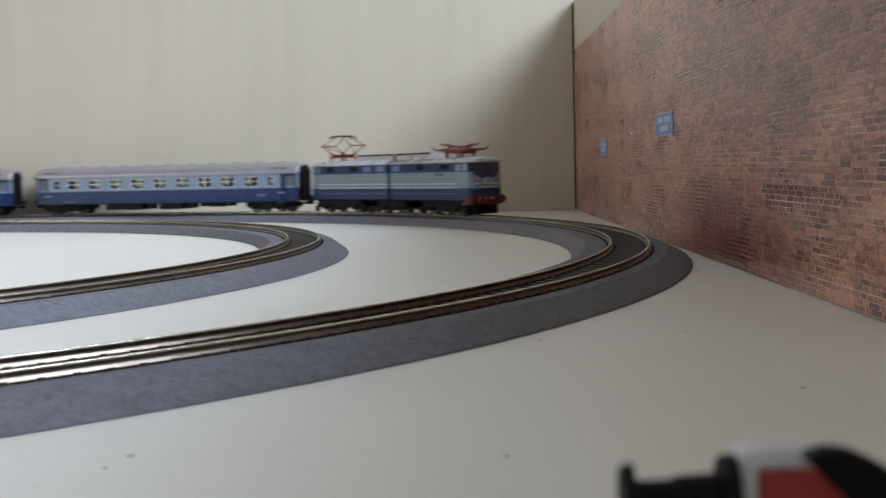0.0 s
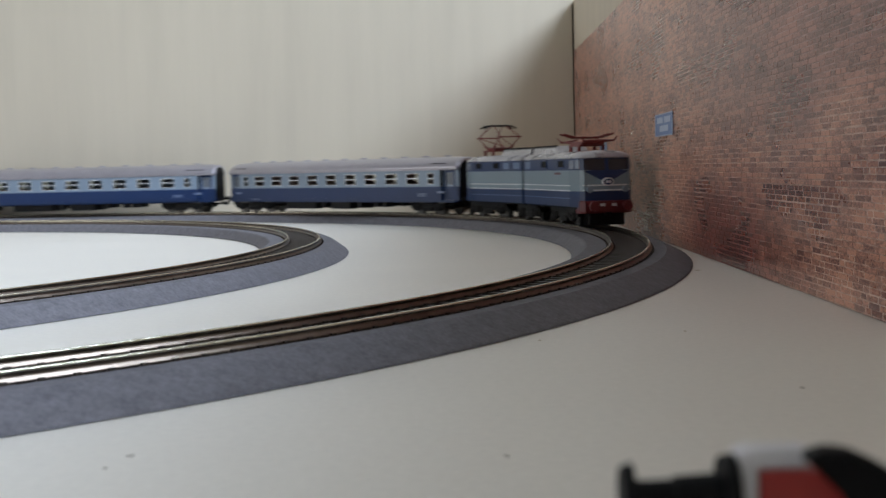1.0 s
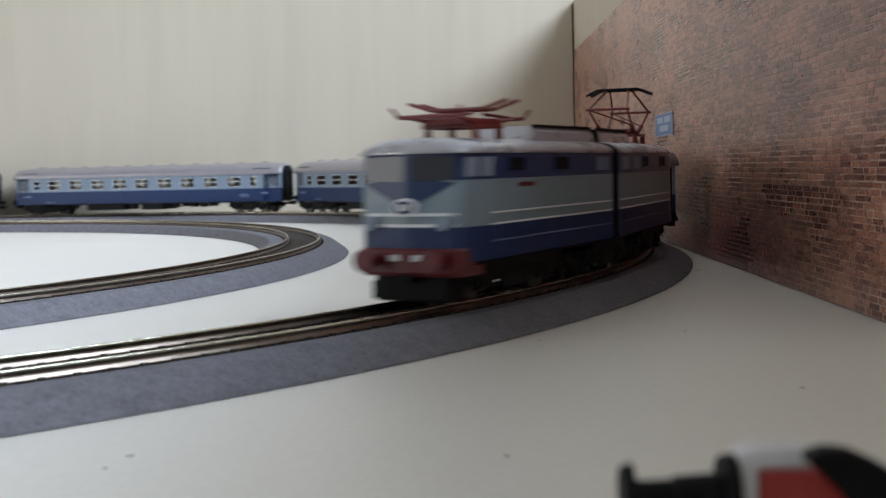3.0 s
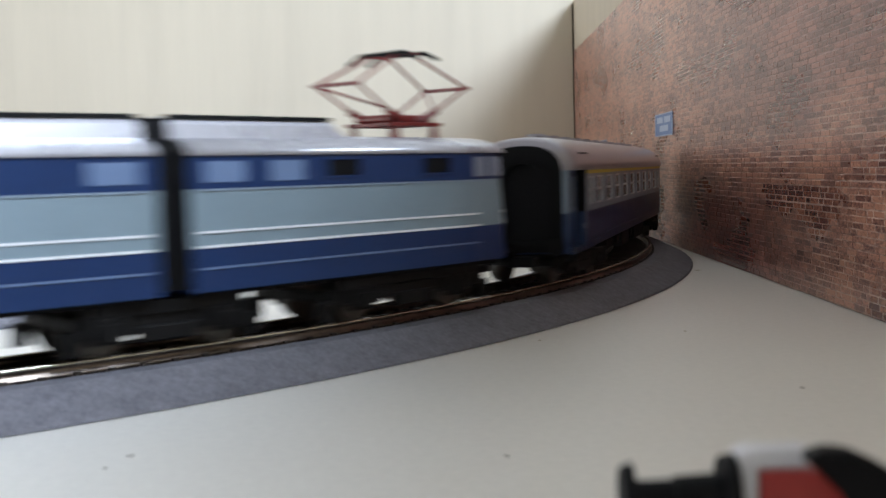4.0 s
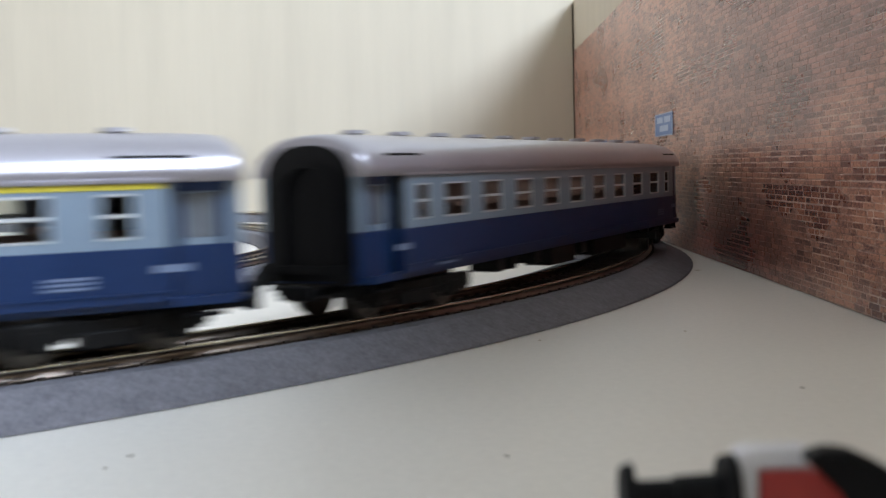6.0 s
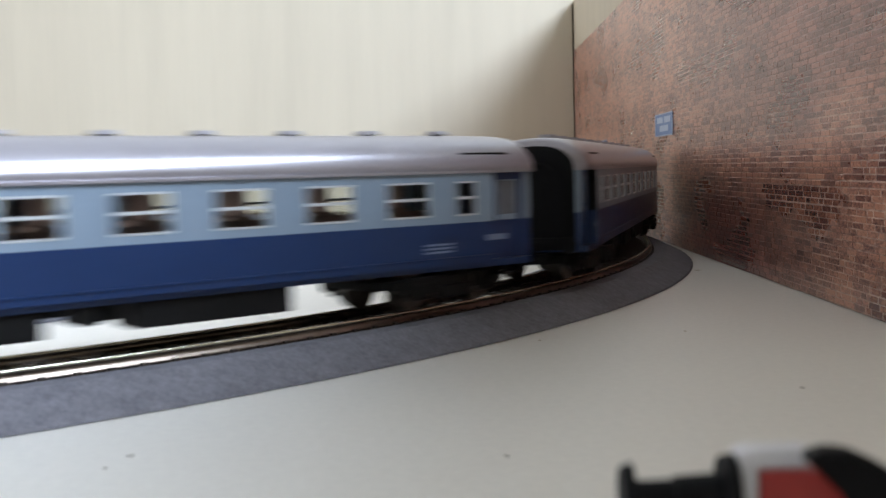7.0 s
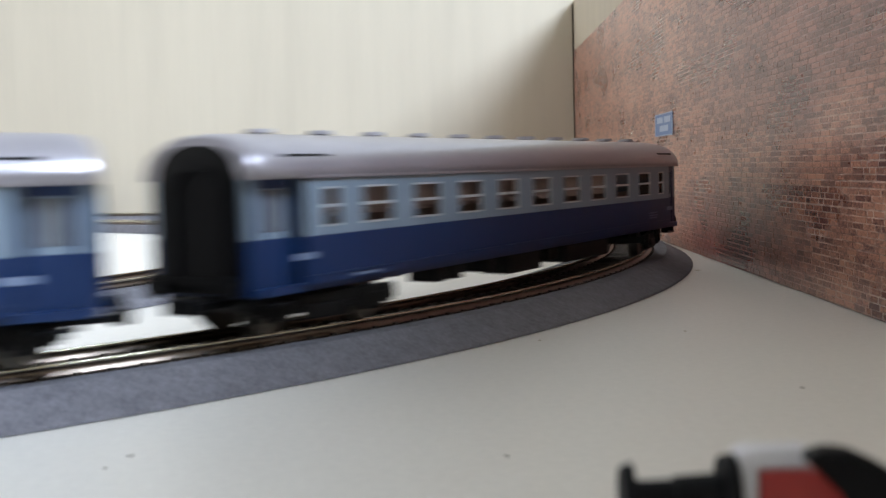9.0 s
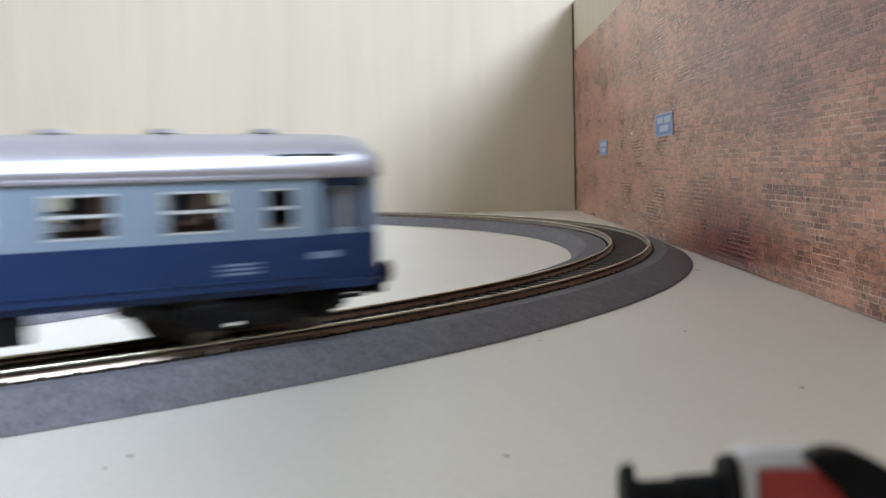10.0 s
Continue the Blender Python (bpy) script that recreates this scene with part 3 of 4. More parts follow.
def half_loco(root, e, turn):
    """One half of the articulated locomotive; e = 1 leads. Built with its cab towards +x, from the joint at 0."""
    piv = part("half_body", box(bmesh.new(), 3, 96, -LW + 1.5, LW - 1.5, 10.5, 11.6), M_BLACK, root, "half body of the articulated locomotive")
    piv.matrix_basis = pose(0, 0, 0, 0, 0, turn if e > 0 else 180 - turn)
    # plan outline: straight sides, cab drawn in towards the nose
    def outline(z):
        lean = max(0.0, (z - 24.0)) * 0.12
        return [(2.5, -LW), (86, -LW), (99.0 - lean * 0.8, -LW + 1.6), (101.6 - lean, -LW + 3.6), (102.6 - lean, 0), (101.6 - lean, LW - 3.6), (99.0 - lean * 0.8, LW - 1.6), (86, LW), (2.5, LW)]

    def band(name, z0, z1, material, label, grow=0.0, steps=2):
        bm = bmesh.new()
        rings = []
        for i in range(steps + 1):
            z = z0 + (z1 - z0) * i / steps
            rings.append([bm.verts.new((x + (grow if x > 50 else 0), y * (1 + grow / LW), z)) for x, y in outline(z)])
        n = len(rings[0])
        for a, b in zip(rings[:-1], rings[1:]):
            for j in range(n):
                bm.faces.new((a[j], a[(j + 1) % n], b[(j + 1) % n], b[j]))
        bm.faces.new(rings[0])
        bm.faces.new(list(reversed(rings[-1])))
        return part(name, bm, material, piv, label)
    band("skirt", 11.6, 20.6, M_BLUE, "dark blue lower band")
    band("waist", 20.6, 32.6, M_LWAIST, "pale grey-blue middle band")
    band("window_band", 32.6, 39.6, M_BLUE, "dark blue window band")
    # raised lines; the ridge at 23.6 is painted white for the light it catches
    for z, h, m in ((20.6, 0.5, M_WHITE), (23.6, 0.45, M_WHITE), (16.2, 0.4, M_PANEL), (32.2, 0.35, M_LIGHT)):
        for sy in (1, -1):
            bm = bmesh.new()
            box(bm, 4, 88, min(sy * LW, sy * (LW + 0.25)), max(sy * LW, sy * (LW + 0.25)), z, z + h)
            part("trim_line", bm, m, piv)
    # roof with raised middle
    bm = bmesh.new()
    pts = roof_profile(LW + 0.4, 18, 39.4, 43.9)
    extrude_profile(bm, pts, [(2.5, 1, 0), (84, 1, 0), (97.0, 0.94, -0.05), (101.4, 0.82, -0.5)])
    part("roof", bm, M_LROOF, piv, "pale grey rounded roof", smooth=True)
    bm = bmesh.new()
    extrude_profile(bm, [(-11, 42.0), (-10, 46.0), (-8.5, 47.6), (8.5, 47.6), (10, 46.0), (11, 42.0)], [(2.5, 1, 0), (46, 1, 0), (52, 0.9, -0.75)])
    part("roof_hood", bm, M_LROOF, piv, "raised pale roof hood")
    bm = bmesh.new()
    for sy in (1, -1):
        box(bm, 2.5, 46, sy * 9.2 - 0.35, sy * 9.2 + 0.35, 47.2, 48.0)
    part("roof_rail", bm, M_BLACK, piv, "thin dark roof conduit")
    # side windows and grilles
    panels = [(11.0, 5.0)] if e > 0 else [(11.0, 5.0), (27.0, 4.6)]
    for sy in (1, -1):
        for x, w in panels:
            bm = bmesh.new()
            box(bm, x - w, x + w, min(sy * LW, sy * (LW + 0.12)), max(sy * LW, sy * (LW + 0.12)), 33.9, 38.2, 0.05)
            part("side_panel", bm, M_PANEL, piv, "faded blue ventilation panel")
        for x, w in ((43.0, 4.6), (73.0, 4.6)):
            bm = bmesh.new()
            box(bm, x - w, x + w, min(sy * LW, sy * (LW + 0.12)), max(sy * LW, sy * (LW + 0.12)), 34.6, 38.2, 0.05)
            part("side_window", bm, M_BLACK, piv, "dark engine-room window")
            bm = bmesh.new()
            for q in ((x - w - 0.5, x - w, 34.1, 38.7), (x + w, x + w + 0.5, 34.1, 38.7), (x - w, x + w, 34.1, 34.6), (x - w, x + w, 38.2, 38.7)):
                box(bm, q[0], q[1], min(sy * LW, sy * (LW + 0.3)), max(sy * LW, sy * (LW + 0.3)), q[2], q[3])
            part("window_frame", bm, M_BLUE, piv)
        # cab door and cab side window, following the drawn-in cab side
        for x0, x1, m, label in ((86.6, 92.0, M_CABPANE, "cab door window with a pale painted reflection"), (93.6, 98.4, M_CABPANE, "cab side window with a pale painted reflection")):
            bm = bmesh.new()
            yy = [LW - 1.6 * (x - 86) / 13.0 for x in (x0, x1)]
            fv = [bm.verts.new((x, sy * (y + g), z)) for g in (0.2, -0.4) for x, y, z in ((x0, yy[0], 33.4), (x1, yy[1], 33.4), (x1 - 0.5, yy[1] - 0.05, 38.4), (x0, yy[0], 38.4))]
            bm.faces.new(fv[:4])
            bm.faces.new(fv[4:][::-1])
            for i in range(4):
                bm.faces.new((fv[i], fv[(i + 1) % 4], fv[4 + (i + 1) % 4], fv[4 + i]))
            part("cab_window", bm, m, piv, label)

    def front_panel(name, poly, material, label, lift=0.25):
        """A thin plate on the nose: poly of (y, z) over the front outline."""
        bm = bmesh.new()

        def fx(y, z):
            o = outline(z)
            ys = [(p[1], p[0]) for p in o[2:7]]
            for (ya, xa), (yb, xb) in zip(ys[:-1], ys[1:]):
                if ya - 1e-6 <= y <= yb + 1e-6:
                    return xa + (xb - xa) * (y - ya) / (yb - ya)
            return ys[0][1] if y < 0 else ys[-1][1]
        outer = [bm.verts.new((fx(y, z) + lift, y, z)) for y, z in poly]
        inner = [bm.verts.new((fx(y, z) - 0.5, y, z)) for y, z in poly]
        bm.faces.new(outer)
        bm.faces.new(inner[::-1])
        n = len(poly)
        for i in range(n):
            bm.faces.new((outer[i], outer[(i + 1) % n], inner[(i + 1) % n], inner[i]))
        return part(name, bm, material, piv, label)
    for sy in (1, -1):
        front_panel("windscreen", [(sy * 1.2, 32.4), (sy * 7.0, 32.4), (sy * 13.2, 32.8), (sy * 13.2, 38.6), (sy * 7.0, 38.9), (sy * 1.2, 38.9)], M_PANE, "glossy dark windscreen pane", 0.3)
        front_panel("nose_chevron", [(0, 26.4), (sy * 2.6, 26.4), (sy * 7.0, 28.6), (sy * 13.4, 31.8), (sy * 15.2, 32.7), (sy * 7, 32.7), (0, 32.7)], M_BLUE, "dark blue chevron under the windscreen", 0.2)
        bm = bmesh.new()
        cyl(bm, (100.0, sy * 10.6, 21.6), (103.3, sy * 10.6, 21.6), 1.9, 1.8, 20)
        lamp = part("headlamp", bm, M_LIGHT, piv, "round headlamp with a pale rim")
        bm = bmesh.new()
        cyl(bm, (103.2, sy * 10.6, 21.6), (103.6, sy * 10.6, 21.6), 1.25, 1.1, 16)
        part("lens", bm, M_PANE, lamp, "dark glass lens")
        for z0, z1 in ((20.7, 21.5), (23.5, 24.3)):
            front_panel("nose_line", [(0.0, z0), (sy * 7, z0), (sy * 14, z0), (sy * 14, z1), (sy * 7, z1), (0.0, z1)], M_WHITE, "white nose line", 0.4)
        bm = bmesh.new()
        cyl(bm, (100, sy * 10, 12.2), (104.6, sy * 10, 12.2), 1.6, seg=12)
        cyl(bm, (104.6, sy * 10, 12.2), (107.4, sy * 10, 12.2), 1.2, seg=12)
        cyl(bm, (107.4, sy * 10, 12.2), (108.4, sy * 10, 12.2), 3.1, 2.8, 18)
        part("buffer", bm, M_RED if e > 0 else M_BLACK, piv, "dark red buffer" if e > 0 else "black buffer")
        front_panel("beam_plate", [(sy * 2.0, 12.0), (sy * 5.0, 12.0), (sy * 5.0, 13.6), (sy * 2.0, 13.6)], M_SILVER, "small pale plate on the beam", 1.3)
    bm = bmesh.new()
    for name, w, h, x1, m, label in (("emblem", 3.5, 2.4, 103.5, M_WHITE, "oval white-rimmed emblem on the nose"), ("emblem_field", 2.8, 1.7, 103.8, M_BLUE, "dark field of the emblem")):
        ra = [bm.verts.new((101.0, w * math.cos(2 * math.pi * j / 24), 25.8 + h * math.sin(2 * math.pi * j / 24))) for j in range(24)]
        rb = [bm.verts.new((x1, v.co.y, v.co.z)) for v in ra]
        bm.faces.new(ra)
        bm.faces.new(rb[::-1])
        for j in range(24):
            bm.faces.new((ra[j], ra[(j + 1) % 24], rb[(j + 1) % 24], rb[j]))
        part(name, bm, m, piv, label)
        bm = bmesh.new()
    box(bm, 103.4, 104.0, -1.5, -0.2, 25.0, 26.6)
    box(bm, 103.4, 104.0, 0.3, 1.5, 25.0, 26.6)
    part("emblem_mark", bm, M_WHITE, piv, "plain white mark in the emblem")
    bm = bmesh.new()
    rows = []
    for z, g in (((8.0, 0.4), (9.0, 0.9), (14.6, 0.9), (15.2, 0.3)) if e > 0 else ((11.4, 0.2), (11.8, 0.5), (14.6, 0.5), (15.2, 0.2))):
        rows.append([bm.verts.new((x + g, y * (1 + g * 0.02), z)) for x, y in outline(14)[2:7]] + [bm.verts.new((90, LW * 0.9, z)), bm.verts.new((90, -LW * 0.9, z))])
    n = len(rows[0])
    for a, b in zip(rows[:-1], rows[1:]):
        for j in range(n):
            bm.faces.new((a[j], a[(j + 1) % n], b[(j + 1) % n], b[j]))
    bm.faces.new(rows[0])
    bm.faces.new(rows[-1][::-1])
    part("buffer_beam", bm, M_RED if e > 0 else M_BLUE, piv, "dark red buffer beam" if e > 0 else "dark blue buffer beam")
    bm = bmesh.new()
    if e > 0:
        box(bm, 92, 101, -11, 11, 1.2, 10.4, 0.8)
    box(bm, 84, 108 if e < 0 else 104, -2, 2, 6.5, 8.6, 0.4)
    part("pilot" if e > 0 else "coupling", bm, M_BLACK, piv, "black rail guard and coupling" if e > 0 else "black rear coupling")
    # lettering on the waist
    for sy in ((1, -1) if e > 0 else ()):
        bm = bmesh.new()
        box(bm, 62, 72, sy * (LW + 0.06) - 0.05, sy * (LW + 0.06) + 0.05, 30.2, 31.4)
        part("lettering", bm, M_RED, piv, "small red lettering bar")
    for o in (piv, *piv.children):
        for v in o.data.vertices:
            v.co.x *= STRETCH
    return piv


def pantograph(parent, x, raised):
    bm = bmesh.new()
    for sy in (1, -1):
        box(bm, x - 9.5, x + 9.5, sy * 7.5 - 0.5, sy * 7.5 + 0.5, 46.4, 47.4, 0.2)
        for dx in (-7, 7):
            cyl(bm, (x + dx, sy * 7.5, 43.0), (x + dx, sy * 7.5, 46.5), 1.2, 0.9, 10)
    for dx in (-8, 0, 8):
        box(bm, x + dx - 0.5, x + dx + 0.5, -7.5, 7.5, 46.5, 47.3)
    cyl(bm, (x - 7, -6, 48.3), (x - 7, 6, 48.3), 1.1, seg=10)
    cyl(bm, (x + 7, -6, 48.3), (x + 7, 6, 48.3), 1.1, seg=10)
    base = part("pantograph_base", bm, M_PANTO, parent, "red pantograph base frame")
    def arm(pts, r, label, m=M_PANTO, name="pantograph_arm"):
        q = bmesh.new()
        tube(q, pts, r)
        part(name, q, m, parent, label)
    if raised:
        zk, top, kx = 56.6, 64.4, 19.8
        for sx in (1, -1):
            for sy in (1, -1):
                arm([(x + sx * 3.5, sy * 6.5, 47.6), (x + sx * kx, sy * 7.5, zk), (x + sx * 3.5, sy * 4.5, top)], 0.42, "raised red tubular arm")
                q = bmesh.new()
                tube(q, [(x + sx * 2.5, sy * 6.0, 47.6), (x + sx * 9, sy * 6.7, 50.4)], 0.95, 8)
                part("arm_root", q, M_PANTO, parent, "thick red foot of a pantograph arm")
            arm([(x + sx * kx, -8.5, zk), (x + sx * kx, 8.5, zk)], 0.5, "red cross tube", name="cross_tube")
            arm([(x + sx * 8, -6.8, 50.6), (x + sx * kx, 7.5, zk)], 0.3, "thin red brace", name="brace")
        q = bmesh.new()
        box(q, x - 7, x + 7, -5, 5, 47.2, 49.4, 0.5)
        part("spring_box", q, M_PANTO, parent, "red spring housing")
    else:
        top = 51.2
        for sx in (1, -1):
            for sy in (1, -1):
                arm([(x + sx * 4, sy * 6.5, 48.0), (x + sx * 19, sy * 7.5, 49.4), (x + sx * 3.5, sy * 4.5, top - 0.6)], 0.5, "folded red tubular arm")
                arm([(x + sx * 19, sy * 9.5, 49.4), (x + sx * 21.5, sy * 10.5, 51.8)], 0.5, "short red horn", name="horn")
            arm([(x + sx * 19, -9.5, 49.4), (x + sx * 19, 9.5, 49.4)], 0.6, "red cross tube", name="cross_tube")
        q = bmesh.new()
        box(q, x - 11, x + 11, -7, 7, 47.3, 49.2, 0.4)
        part("spring_box", q, M_PANTO, parent, "red spring housing")
    for dx in (-3.5, 3.5):
        pts = [(x + dx, y, top + 0.5 + (0.0 if abs(y) < 8 else (abs(y) - 8) * (-0.45 if raised else 0.3))) for y in ((-12.5, -10, -8, 8, 10, 12.5) if raised else (-15.5, -12, -8, 8, 12, 15.5))]
        arm(pts, 0.55, "dark contact strip", M_BLACK if raised else M_PANTO, "contact_strip")
    for sy in (1, -1):
        arm([(x - 3.5, sy * 6, top + 0.3), (x + 3.5, sy * 6, top + 0.3)], 0.4, "short strip link", name="strip_link")


def locomotive():
    root = empty("electric_locomotive", Matrix.Identity(4), "blue and pale grey articulated electric locomotive with red pantographs", "locomotive")
    turn = -math.degrees(33 / OUTER["r"])
    front = half_loco(root, 1, turn)
    rear = half_loco(root, -1, turn)
    pantograph(front, 73.8, False)
    pantograph(rear, 78.0, True)
    for i in range(5):
        k = 1.0 if i % 2 == 0 else 0.94
        bm = bmesh.new()
        outline = [(-LW * k + 0.6, 12.5), (LW * k - 0.6, 12.5), (LW * k - 0.6, 40.6 * k ** 0.2), (LW * k - 3.4, 42.4 * k ** 0.2), (10 * k, 43.0), (9.4 * k, 47.2 * k ** 0.2), (-9.4 * k, 47.2 * k ** 0.2), (-10 * k, 43.0), (-LW * k + 3.4, 42.4 * k ** 0.2), (-LW * k + 0.6, 40.6 * k ** 0.2)]
        ra = [bm.verts.new((-3.6 + i * 1.5, y, z)) for y, z in outline]
        rb = [bm.verts.new((-2.3 + i * 1.5, y, z)) for y, z in outline]
        n = len(outline)
        bm.faces.new(ra)
        bm.faces.new(rb[::-1])
        for j in range(n):
            bm.faces.new((ra[j], ra[(j + 1) % n], rb[(j + 1) % n], rb[j]))
        part("bellows_fold", bm, M_BLACK, root, "black bellows fold between the two halves")
    bogie(root, 0, 0, 27, True)
    for e in (1, -1):
        b = bogie(root, 69, 0, 36, True)
        b.matrix_basis = pose(0, 0, 0, 0, 0, turn * e) @ pose(e * 69 * MM, 0, 0, 0, 0, turn * e)
    return root


# ---- printed brick sheet with its signs ----
def brick_material(m):
    """Low dark red (print and painted train shade) and a higher plum tint, ragged-edged."""
    n, l = m.node_tree.nodes, m.node_tree.links
    b = n["Principled BSDF"]
    geo, sep = n.new("ShaderNodeNewGeometry"), n.new("ShaderNodeSeparateXYZ")
    l.new(geo.outputs["Position"], sep.inputs[0])
    cloud = n.new("ShaderNodeTexNoise")
    cloud.inputs["Scale"].default_value, cloud.inputs["Detail"].default_value = 28, 6
    l.new(geo.outputs["Position"], cloud.inputs["Vector"])

    def ramp(src, a, z, soft):
        q = n.new("ShaderNodeMath")
        q.operation = "MULTIPLY_ADD"
        l.new(cloud.outputs["Fac"], q.inputs[0])
        q.inputs[1].default_value = soft
        l.new(src, q.inputs[2])
        r = n.new("ShaderNodeMapRange")
        r.interpolation_type = "SMOOTHSTEP"
        r.inputs["From Min"].default_value, r.inputs["From Max"].default_value = a + soft / 2, z + soft / 2
        l.new(q.outputs[0], r.inputs["Value"])
        return r.outputs["Result"]
    # Dark red of the foot print, stretched upward to paint in the train's shade.
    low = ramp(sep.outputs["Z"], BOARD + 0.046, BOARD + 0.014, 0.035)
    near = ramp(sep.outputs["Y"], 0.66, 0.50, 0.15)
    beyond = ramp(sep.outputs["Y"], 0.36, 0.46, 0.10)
    # Plum tint: grows towards the top and the near end.
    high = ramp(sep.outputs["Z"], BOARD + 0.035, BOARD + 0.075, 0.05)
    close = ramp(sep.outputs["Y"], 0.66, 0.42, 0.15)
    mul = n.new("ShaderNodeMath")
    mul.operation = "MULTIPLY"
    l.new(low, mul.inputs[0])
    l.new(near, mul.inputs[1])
    print_and_shade = n.new("ShaderNodeMath")
    print_and_shade.operation = "MULTIPLY"
    l.new(mul.outputs[0], print_and_shade.inputs[0])
    l.new(beyond, print_and_shade.inputs[1])
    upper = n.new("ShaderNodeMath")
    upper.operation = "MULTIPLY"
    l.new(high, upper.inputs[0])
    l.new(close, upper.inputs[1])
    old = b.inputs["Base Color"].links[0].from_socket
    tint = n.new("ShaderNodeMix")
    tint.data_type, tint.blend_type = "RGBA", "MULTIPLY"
    l.new(print_and_shade.outputs[0], tint.inputs["Factor"])
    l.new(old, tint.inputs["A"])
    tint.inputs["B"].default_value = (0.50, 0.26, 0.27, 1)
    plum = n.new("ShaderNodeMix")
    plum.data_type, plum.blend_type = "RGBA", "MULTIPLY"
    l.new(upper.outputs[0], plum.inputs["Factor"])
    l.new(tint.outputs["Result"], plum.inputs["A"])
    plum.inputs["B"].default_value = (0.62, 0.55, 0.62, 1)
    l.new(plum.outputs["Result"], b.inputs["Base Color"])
    return m


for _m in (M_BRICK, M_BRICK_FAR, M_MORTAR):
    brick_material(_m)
BRICK_L, BRICK_H, BRICK_TOP = 8.8, 1.95, 154.5


def brick_sheet(board):
    m = wall_frame()
    bm = bmesh.new()
    box(bm, 2.0, SHEET_LONG, 0.0, 0.5, 0.3, BRICK_TOP)
    sheet = finish(bm, "brick_sheet", M_MORTAR)
    sheet.matrix_world = m
    tagged(sheet, "printed red brick sheet glued to the side board", "brick sheet")
    rnd = random.Random(11)
    shapes = []
    for i in range(8):
        bm = bmesh.new()
        l, h, d = (BRICK_L if i < 6 else BRICK_L * 0.55) - 0.5 - 0.1 * i, BRICK_H - 0.24 - 0.04 * (i % 4), 0.03 + 0.025 * (i % 3)
        box(bm, -l / 2, l / 2, -d, 0.02, -h / 2, h / 2)
        for v in bm.verts:
            if v.co.y < -0.01:
                v.co.x *= 0.985
                v.co.z *= 0.96
            v.co.x += rnd.uniform(-0.2, 0.2)
            v.co.z += rnd.uniform(-0.05, 0.05)
            v.co *= MM
        me = bpy.data.meshes.new("brick")
        bm.to_mesh(me)
        bm.free()
        me.materials.append(M_BRICK)
        shapes.append(me)
    far_v, far_f = [], []
    for row in range(int(BRICK_TOP / BRICK_H)):
        z = 0.6 + (row + 0.5) * BRICK_H
        edge = 2.4 + BRICK_L * (0.5 if row % 2 else 0.0) + rnd.uniform(-0.5, 1.5)
        dz = rnd.uniform(-0.12, 0.12)
        z += dz
        while edge < SHEET_LONG - 12:
            full = BRICK_L if rnd.random() < 0.8 else BRICK_L * 0.55
            x = edge + full / 2
            edge += full
            k = rnd.randrange(6) if full == BRICK_L else 6 + rnd.randrange(2)
            if 706 < x < 842 and z < 35:
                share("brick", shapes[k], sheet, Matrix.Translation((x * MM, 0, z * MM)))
            else:
                l, h, d = full - 0.25 - rnd.random() * 0.7, BRICK_H - 0.22 - rnd.random() * 0.25, 0.02 + 0.07 * rnd.random()
                n0 = len(far_v)
                a, c = l / 2, h / 2
                far_v += [(x - a, 0.02, z - c), (x + a, 0.02, z - c), (x + a, 0.02, z + c), (x - a, 0.02, z + c), (x - a + 0.1, -d, z - c + 0.1), (x + a - 0.1, -d, z - c + 0.1), (x + a - 0.1, -d, z + c - 0.1), (x - a + 0.1, -d, z + c - 0.1)]
                far_f += [tuple(n0 + i for i in q) for q in ((4, 5, 6, 7), (0, 1, 5, 4), (1, 2, 6, 5), (2, 3, 7, 6), (3, 0, 4, 7))]
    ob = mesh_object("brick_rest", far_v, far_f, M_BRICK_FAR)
    ob.parent = sheet
    tagged(ob, "courses of small red-brown bricks", kind="stuff")
    for xa, xb, za, zb in ((470.5, 525.0, 59.0, 71.4), (206, 249, 51.5, 63.0)):
        bm = bmesh.new()
        box(bm, xa, xb, -0.55, -0.30, za, zb)
        s = finish(bm, "wall_sign", M_SIGN)
        s.matrix_world = m
        tagged(s, "small blue sign with pale lettering on the brick sheet", "sign", "signs on the brick sheet")
        w, h = xb - xa, zb - za
        for r0, r1, c0, c1 in ((0.58, 0.84, 0.12, 0.46), (0.58, 0.84, 0.54, 0.88), (0.2, 0.46, 0.28, 0.76)):
            bm = bmesh.new()
            box(bm, xa + c0 * w, xa + c1 * w, -0.62, -0.56, za + r0 * h, za + r1 * h)
            part("lettering", bm, M_SIGNTEXT, s, "pale lettering bar")
        for a in ((xa, xb, za, za + 0.5), (xa, xb, zb - 0.5, zb), (xa, xa + 1.2, za + 0.5, zb - 0.5), (xb - 1.2, xb, za + 0.5, zb - 0.5)):
            bm = bmesh.new()
            box(bm, a[0], a[1], -0.62, -0.56, a[2], a[3])
            part("border", bm, M_SIGNTEXT, s, "pale border strip")
    return sheet


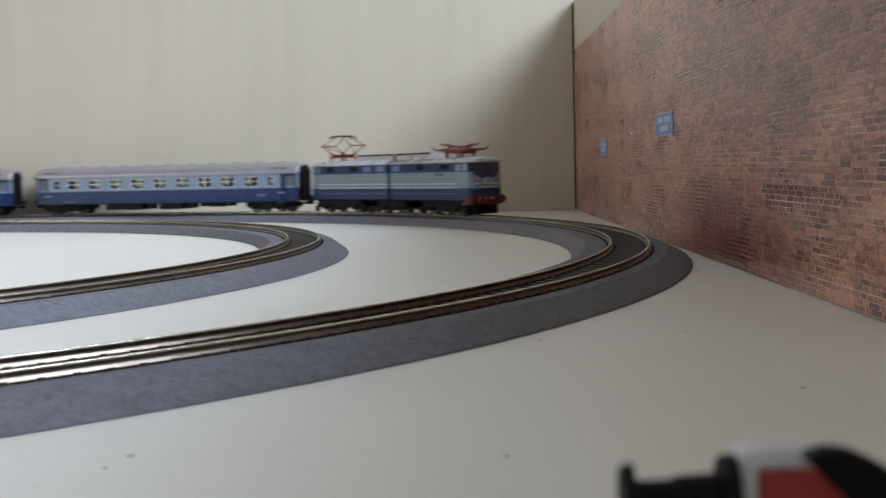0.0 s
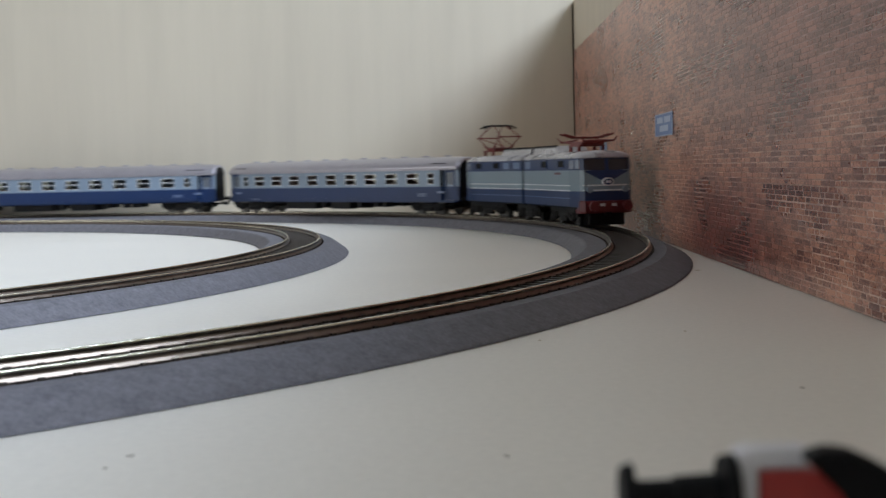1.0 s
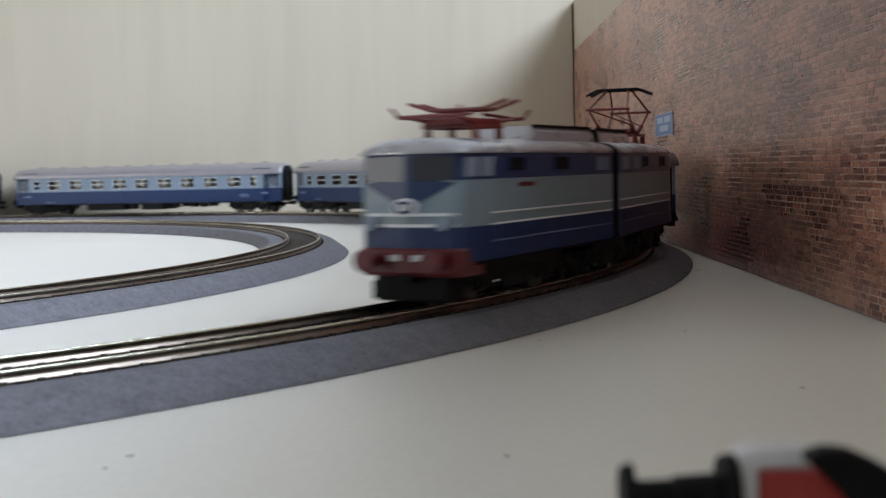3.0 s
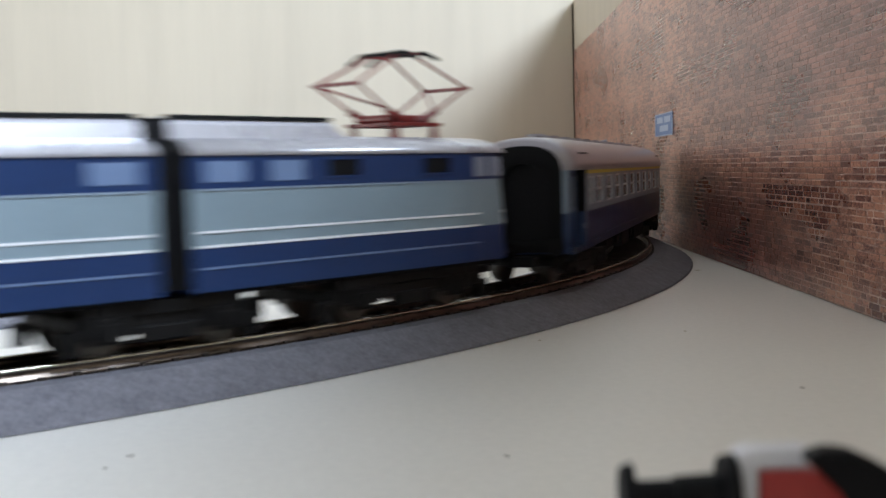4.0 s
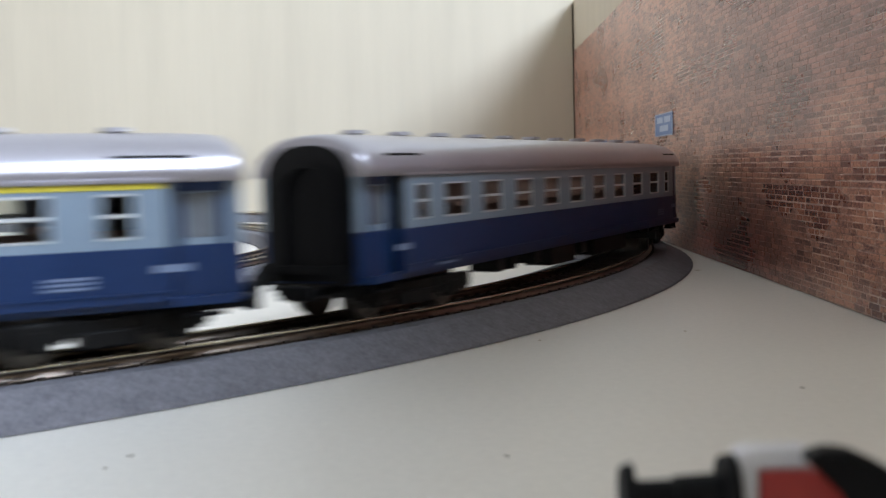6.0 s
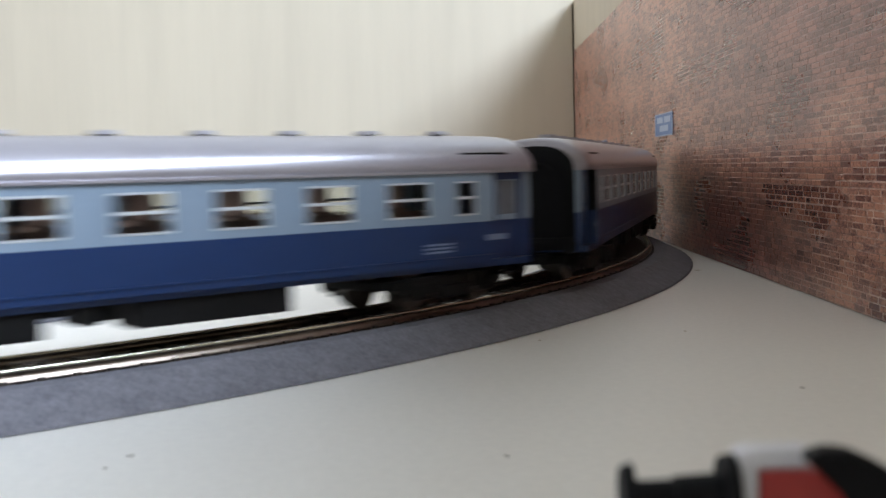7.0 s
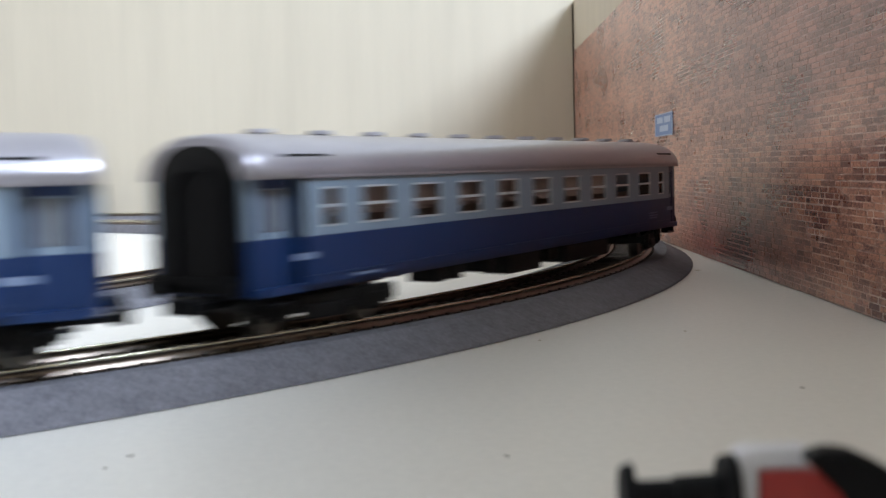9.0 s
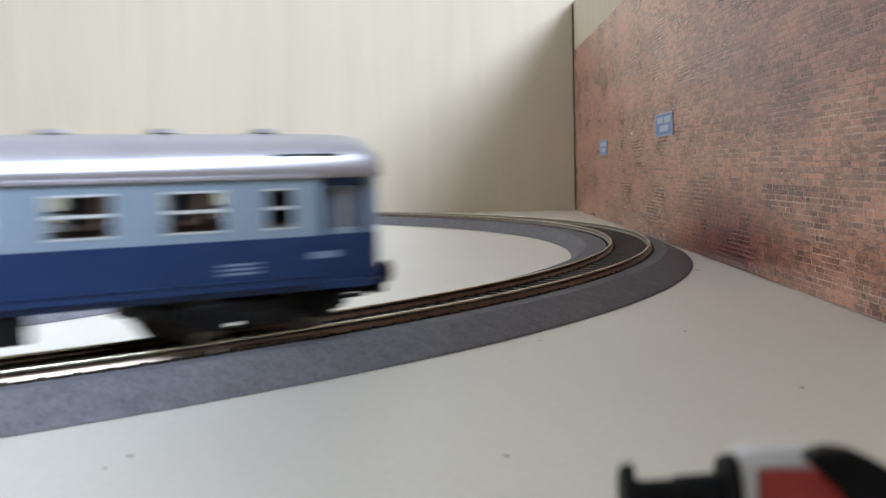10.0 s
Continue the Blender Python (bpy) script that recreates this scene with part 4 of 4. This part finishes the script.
# ---- end of a parked model close to the lens ----
def parked_model():
    k = 0.76
    root = empty("parked_locomotive", Matrix.Translation((0, 0, EYE[2])) @ Matrix.Scale(k, 4) @ Matrix.Translation((0, 0, RAIL - EYE[2])), "red and black model locomotive end with a black buffer", "locomotive")
    bm = bmesh.new()
    cyl(bm, (14.9, 98, 7.1), (15.9, 98, 7.1), 2.5, 2.8, 24)
    cyl(bm, (15.9, 98, 7.1), (19.5, 98, 7.1), 1.25, 1.3, 20)
    cyl(bm, (19.5, 98, 7.1), (23.6, 98, 7.1), 1.55, 1.8, 20)
    cyl(bm, (23.6, 98, 7.1), (24.7, 98, 7.1), 3.2, 3.4, 24)
    part("buffer", bm, M_BLACK, root, "black buffer with a flat head")
    bm = bmesh.new()
    box(bm, 24.8, 26.5, 96.5, 100, -4.0, 11.0, 0.5)
    box(bm, 25.2, 31.0, 96.7, 99.5, 9.3, 11.2, 0.6)
    part("beam_edge", bm, M_BUFWHITE, root, "white edge of the buffer beam")
    bm = bmesh.new()
    box(bm, 26.5, 34.5, 96.2, 99.8, -4.0, 9.25, 0.4)
    part("body", bm, M_BUFRED, root, "glossy red body block")
    bm = bmesh.new()
    prof = [(29.3, 11.0), (30.6, 11.9), (33.0, 11.8), (36.0, 10.4), (41.0, 6.4), (52, 0.0), (52, -6.0), (40, -6.0), (36.0, 3.0), (33.6, 7.4), (31.0, 10.2)]
    a = [bm.verts.new((x, 92.6, z)) for x, z in prof]
    b = [bm.verts.new((x, 95.5, z)) for x, z in prof]
    n = len(prof)
    bm.faces.new(a)
    bm.faces.new(b[::-1])
    for i in range(n):
        bm.faces.new((a[i], a[(i + 1) % n], b[(i + 1) % n], b[i]))
    bmesh.ops.bevel(bm, geom=list(bm.edges), offset=0.35, segments=2, affect="EDGES")
    part("side_guard", bm, M_BLACK, root, "black curved side guard")
    bm = bmesh.new()
    box(bm, 25, 66, 94, 120, -22.2, -3.0, 0.4)
    part("underframe", bm, M_BLACK, root, "black underframe")
    return root


# ---- specks and smudges on the board ----
def specks():
    rnd = random.Random(3)
    spots = [(9.0, 173.7, 0.7), (69.1, 221.1, 0.6), (-50.2, 179.4, 0.8), (-52, 172, 0.5), (104, 470, 1.6), (63, 300, 0.5), (24, 290, 0.5)]
    for i, (x, y, r) in enumerate(spots):
        bm = bmesh.new()
        vs = []
        for k in range(9):
            a = 2 * math.pi * k / 9
            q = r * (0.6 + 0.5 * rnd.random())
            vs.append(bm.verts.new((x + q * math.cos(a), y + q * 1.6 * math.sin(a), 0.02)))
        c = bm.verts.new((x, y, 0.25))
        for k in range(9):
            bm.faces.new((vs[k], vs[(k + 1) % 9], c))
        bm.faces.new(vs[::-1])
        ob = finish(bm, "speck", M_SPECK if i < 4 else M_WOOD)
        ob.matrix_world = Matrix.Translation((0, 0, BOARD))
        tagged(ob, "tiny speck of dirt on the layout board", "speck", "specks on the board")


M_SPECK = mat("dirt_speck", (0.48, 0.44, 0.39), 0.8, var=0.2)

room()
right_board = boards()
outer_track = track(OUTER, 560, 2060, 27.4, 20.5, "curved model railway track on a grey foam bed, outer loop")
inner_track = track(INNER, 500, 1900, 24.2, 18.8, "curved model railway track on a grey foam bed, inner loop")
brick_sheet(right_board)
parked_model()
specks()
loco = locomotive()
coaches = [coach("blue and pale grey first-class coach with a yellow stripe", True)]
second = coach("blue and pale grey second-class coach with a grey roof", False)
coaches.append(second)
for _ in range(2):
    coaches.append(copy_thing(second, Matrix.Identity(4)))

# ---- movement ----
# way of the coupling between locomotive and first coach: seconds, millimetres past the start of the bend
RUN = [(0.0, 317), (0.5, 421), (1.0, 524), (2.0, 720), (2.5, 812), (2.7, 849), (3.8, 1047), (4.1, 1107), (4.5, 1185), (5.0, 1282), (5.5, 1382), (6.0, 1480), (6.8, 1641), (7.2, 1727), (7.5, 1783), (8.0, 1891), (8.3, 1957), (8.6, 2025), (8.9, 2093), (9.2, 2163), (9.5, 2239), (10.0, 2352)]
PITCH = 303.0


def run(t):
    """Smooth way along the track at t (Hermite through RUN)."""
    ts, ss = [r[0] for r in RUN], [r[1] for r in RUN]
    sl = []
    for i in range(len(ts)):
        a, b = max(0, i - 1), min(len(ts) - 1, i + 1)
        sl.append((ss[b] - ss[a]) / (ts[b] - ts[a]))
    i = max(0, min(len(ts) - 2, sum(1 for q in ts if q <= t) - 1))
    h = ts[i + 1] - ts[i]
    u = (t - ts[i]) / h
    return (2 * u ** 3 - 3 * u ** 2 + 1) * ss[i] + (u ** 3 - 2 * u ** 2 + u) * h * sl[i] + (-2 * u ** 3 + 3 * u ** 2) * ss[i + 1] + (u ** 3 - u ** 2) * h * sl[i + 1]


def vehicle_pose(s, reach):
    a, _ = way(OUTER, s + reach)
    b, _ = way(OUTER, s - reach)
    c = (a + b) / 2
    d = a - b
    return Matrix.Translation((c.x * MM, c.y * MM, RAIL)) @ Matrix.Rotation(math.atan2(d.y, d.x), 4, "Z")


def motions():
    times = [i * 0.1 for i in range(101)]
    walk(loco, [(t, vehicle_pose(run(t) + 118.0, 3.0)) for t in times])
    spin = [(i / FPS, -(run(i / FPS) - run(0.0)) / 5.6) for i in range(301)]
    for v in (loco, *coaches):
        for w in v.children_recursive:
            if w.name.startswith("wheelset"):
                at = Matrix.Translation(w.matrix_basis.translation)
                walk(w, [(t, at @ Matrix.Rotation(-a, 4, "Y")) for t, a in spin])
    for k, c in enumerate(coaches):
        walk(c, [(t, vehicle_pose(run(t) - 152.4 - PITCH * k, 109.0)) for t in times])


motions()
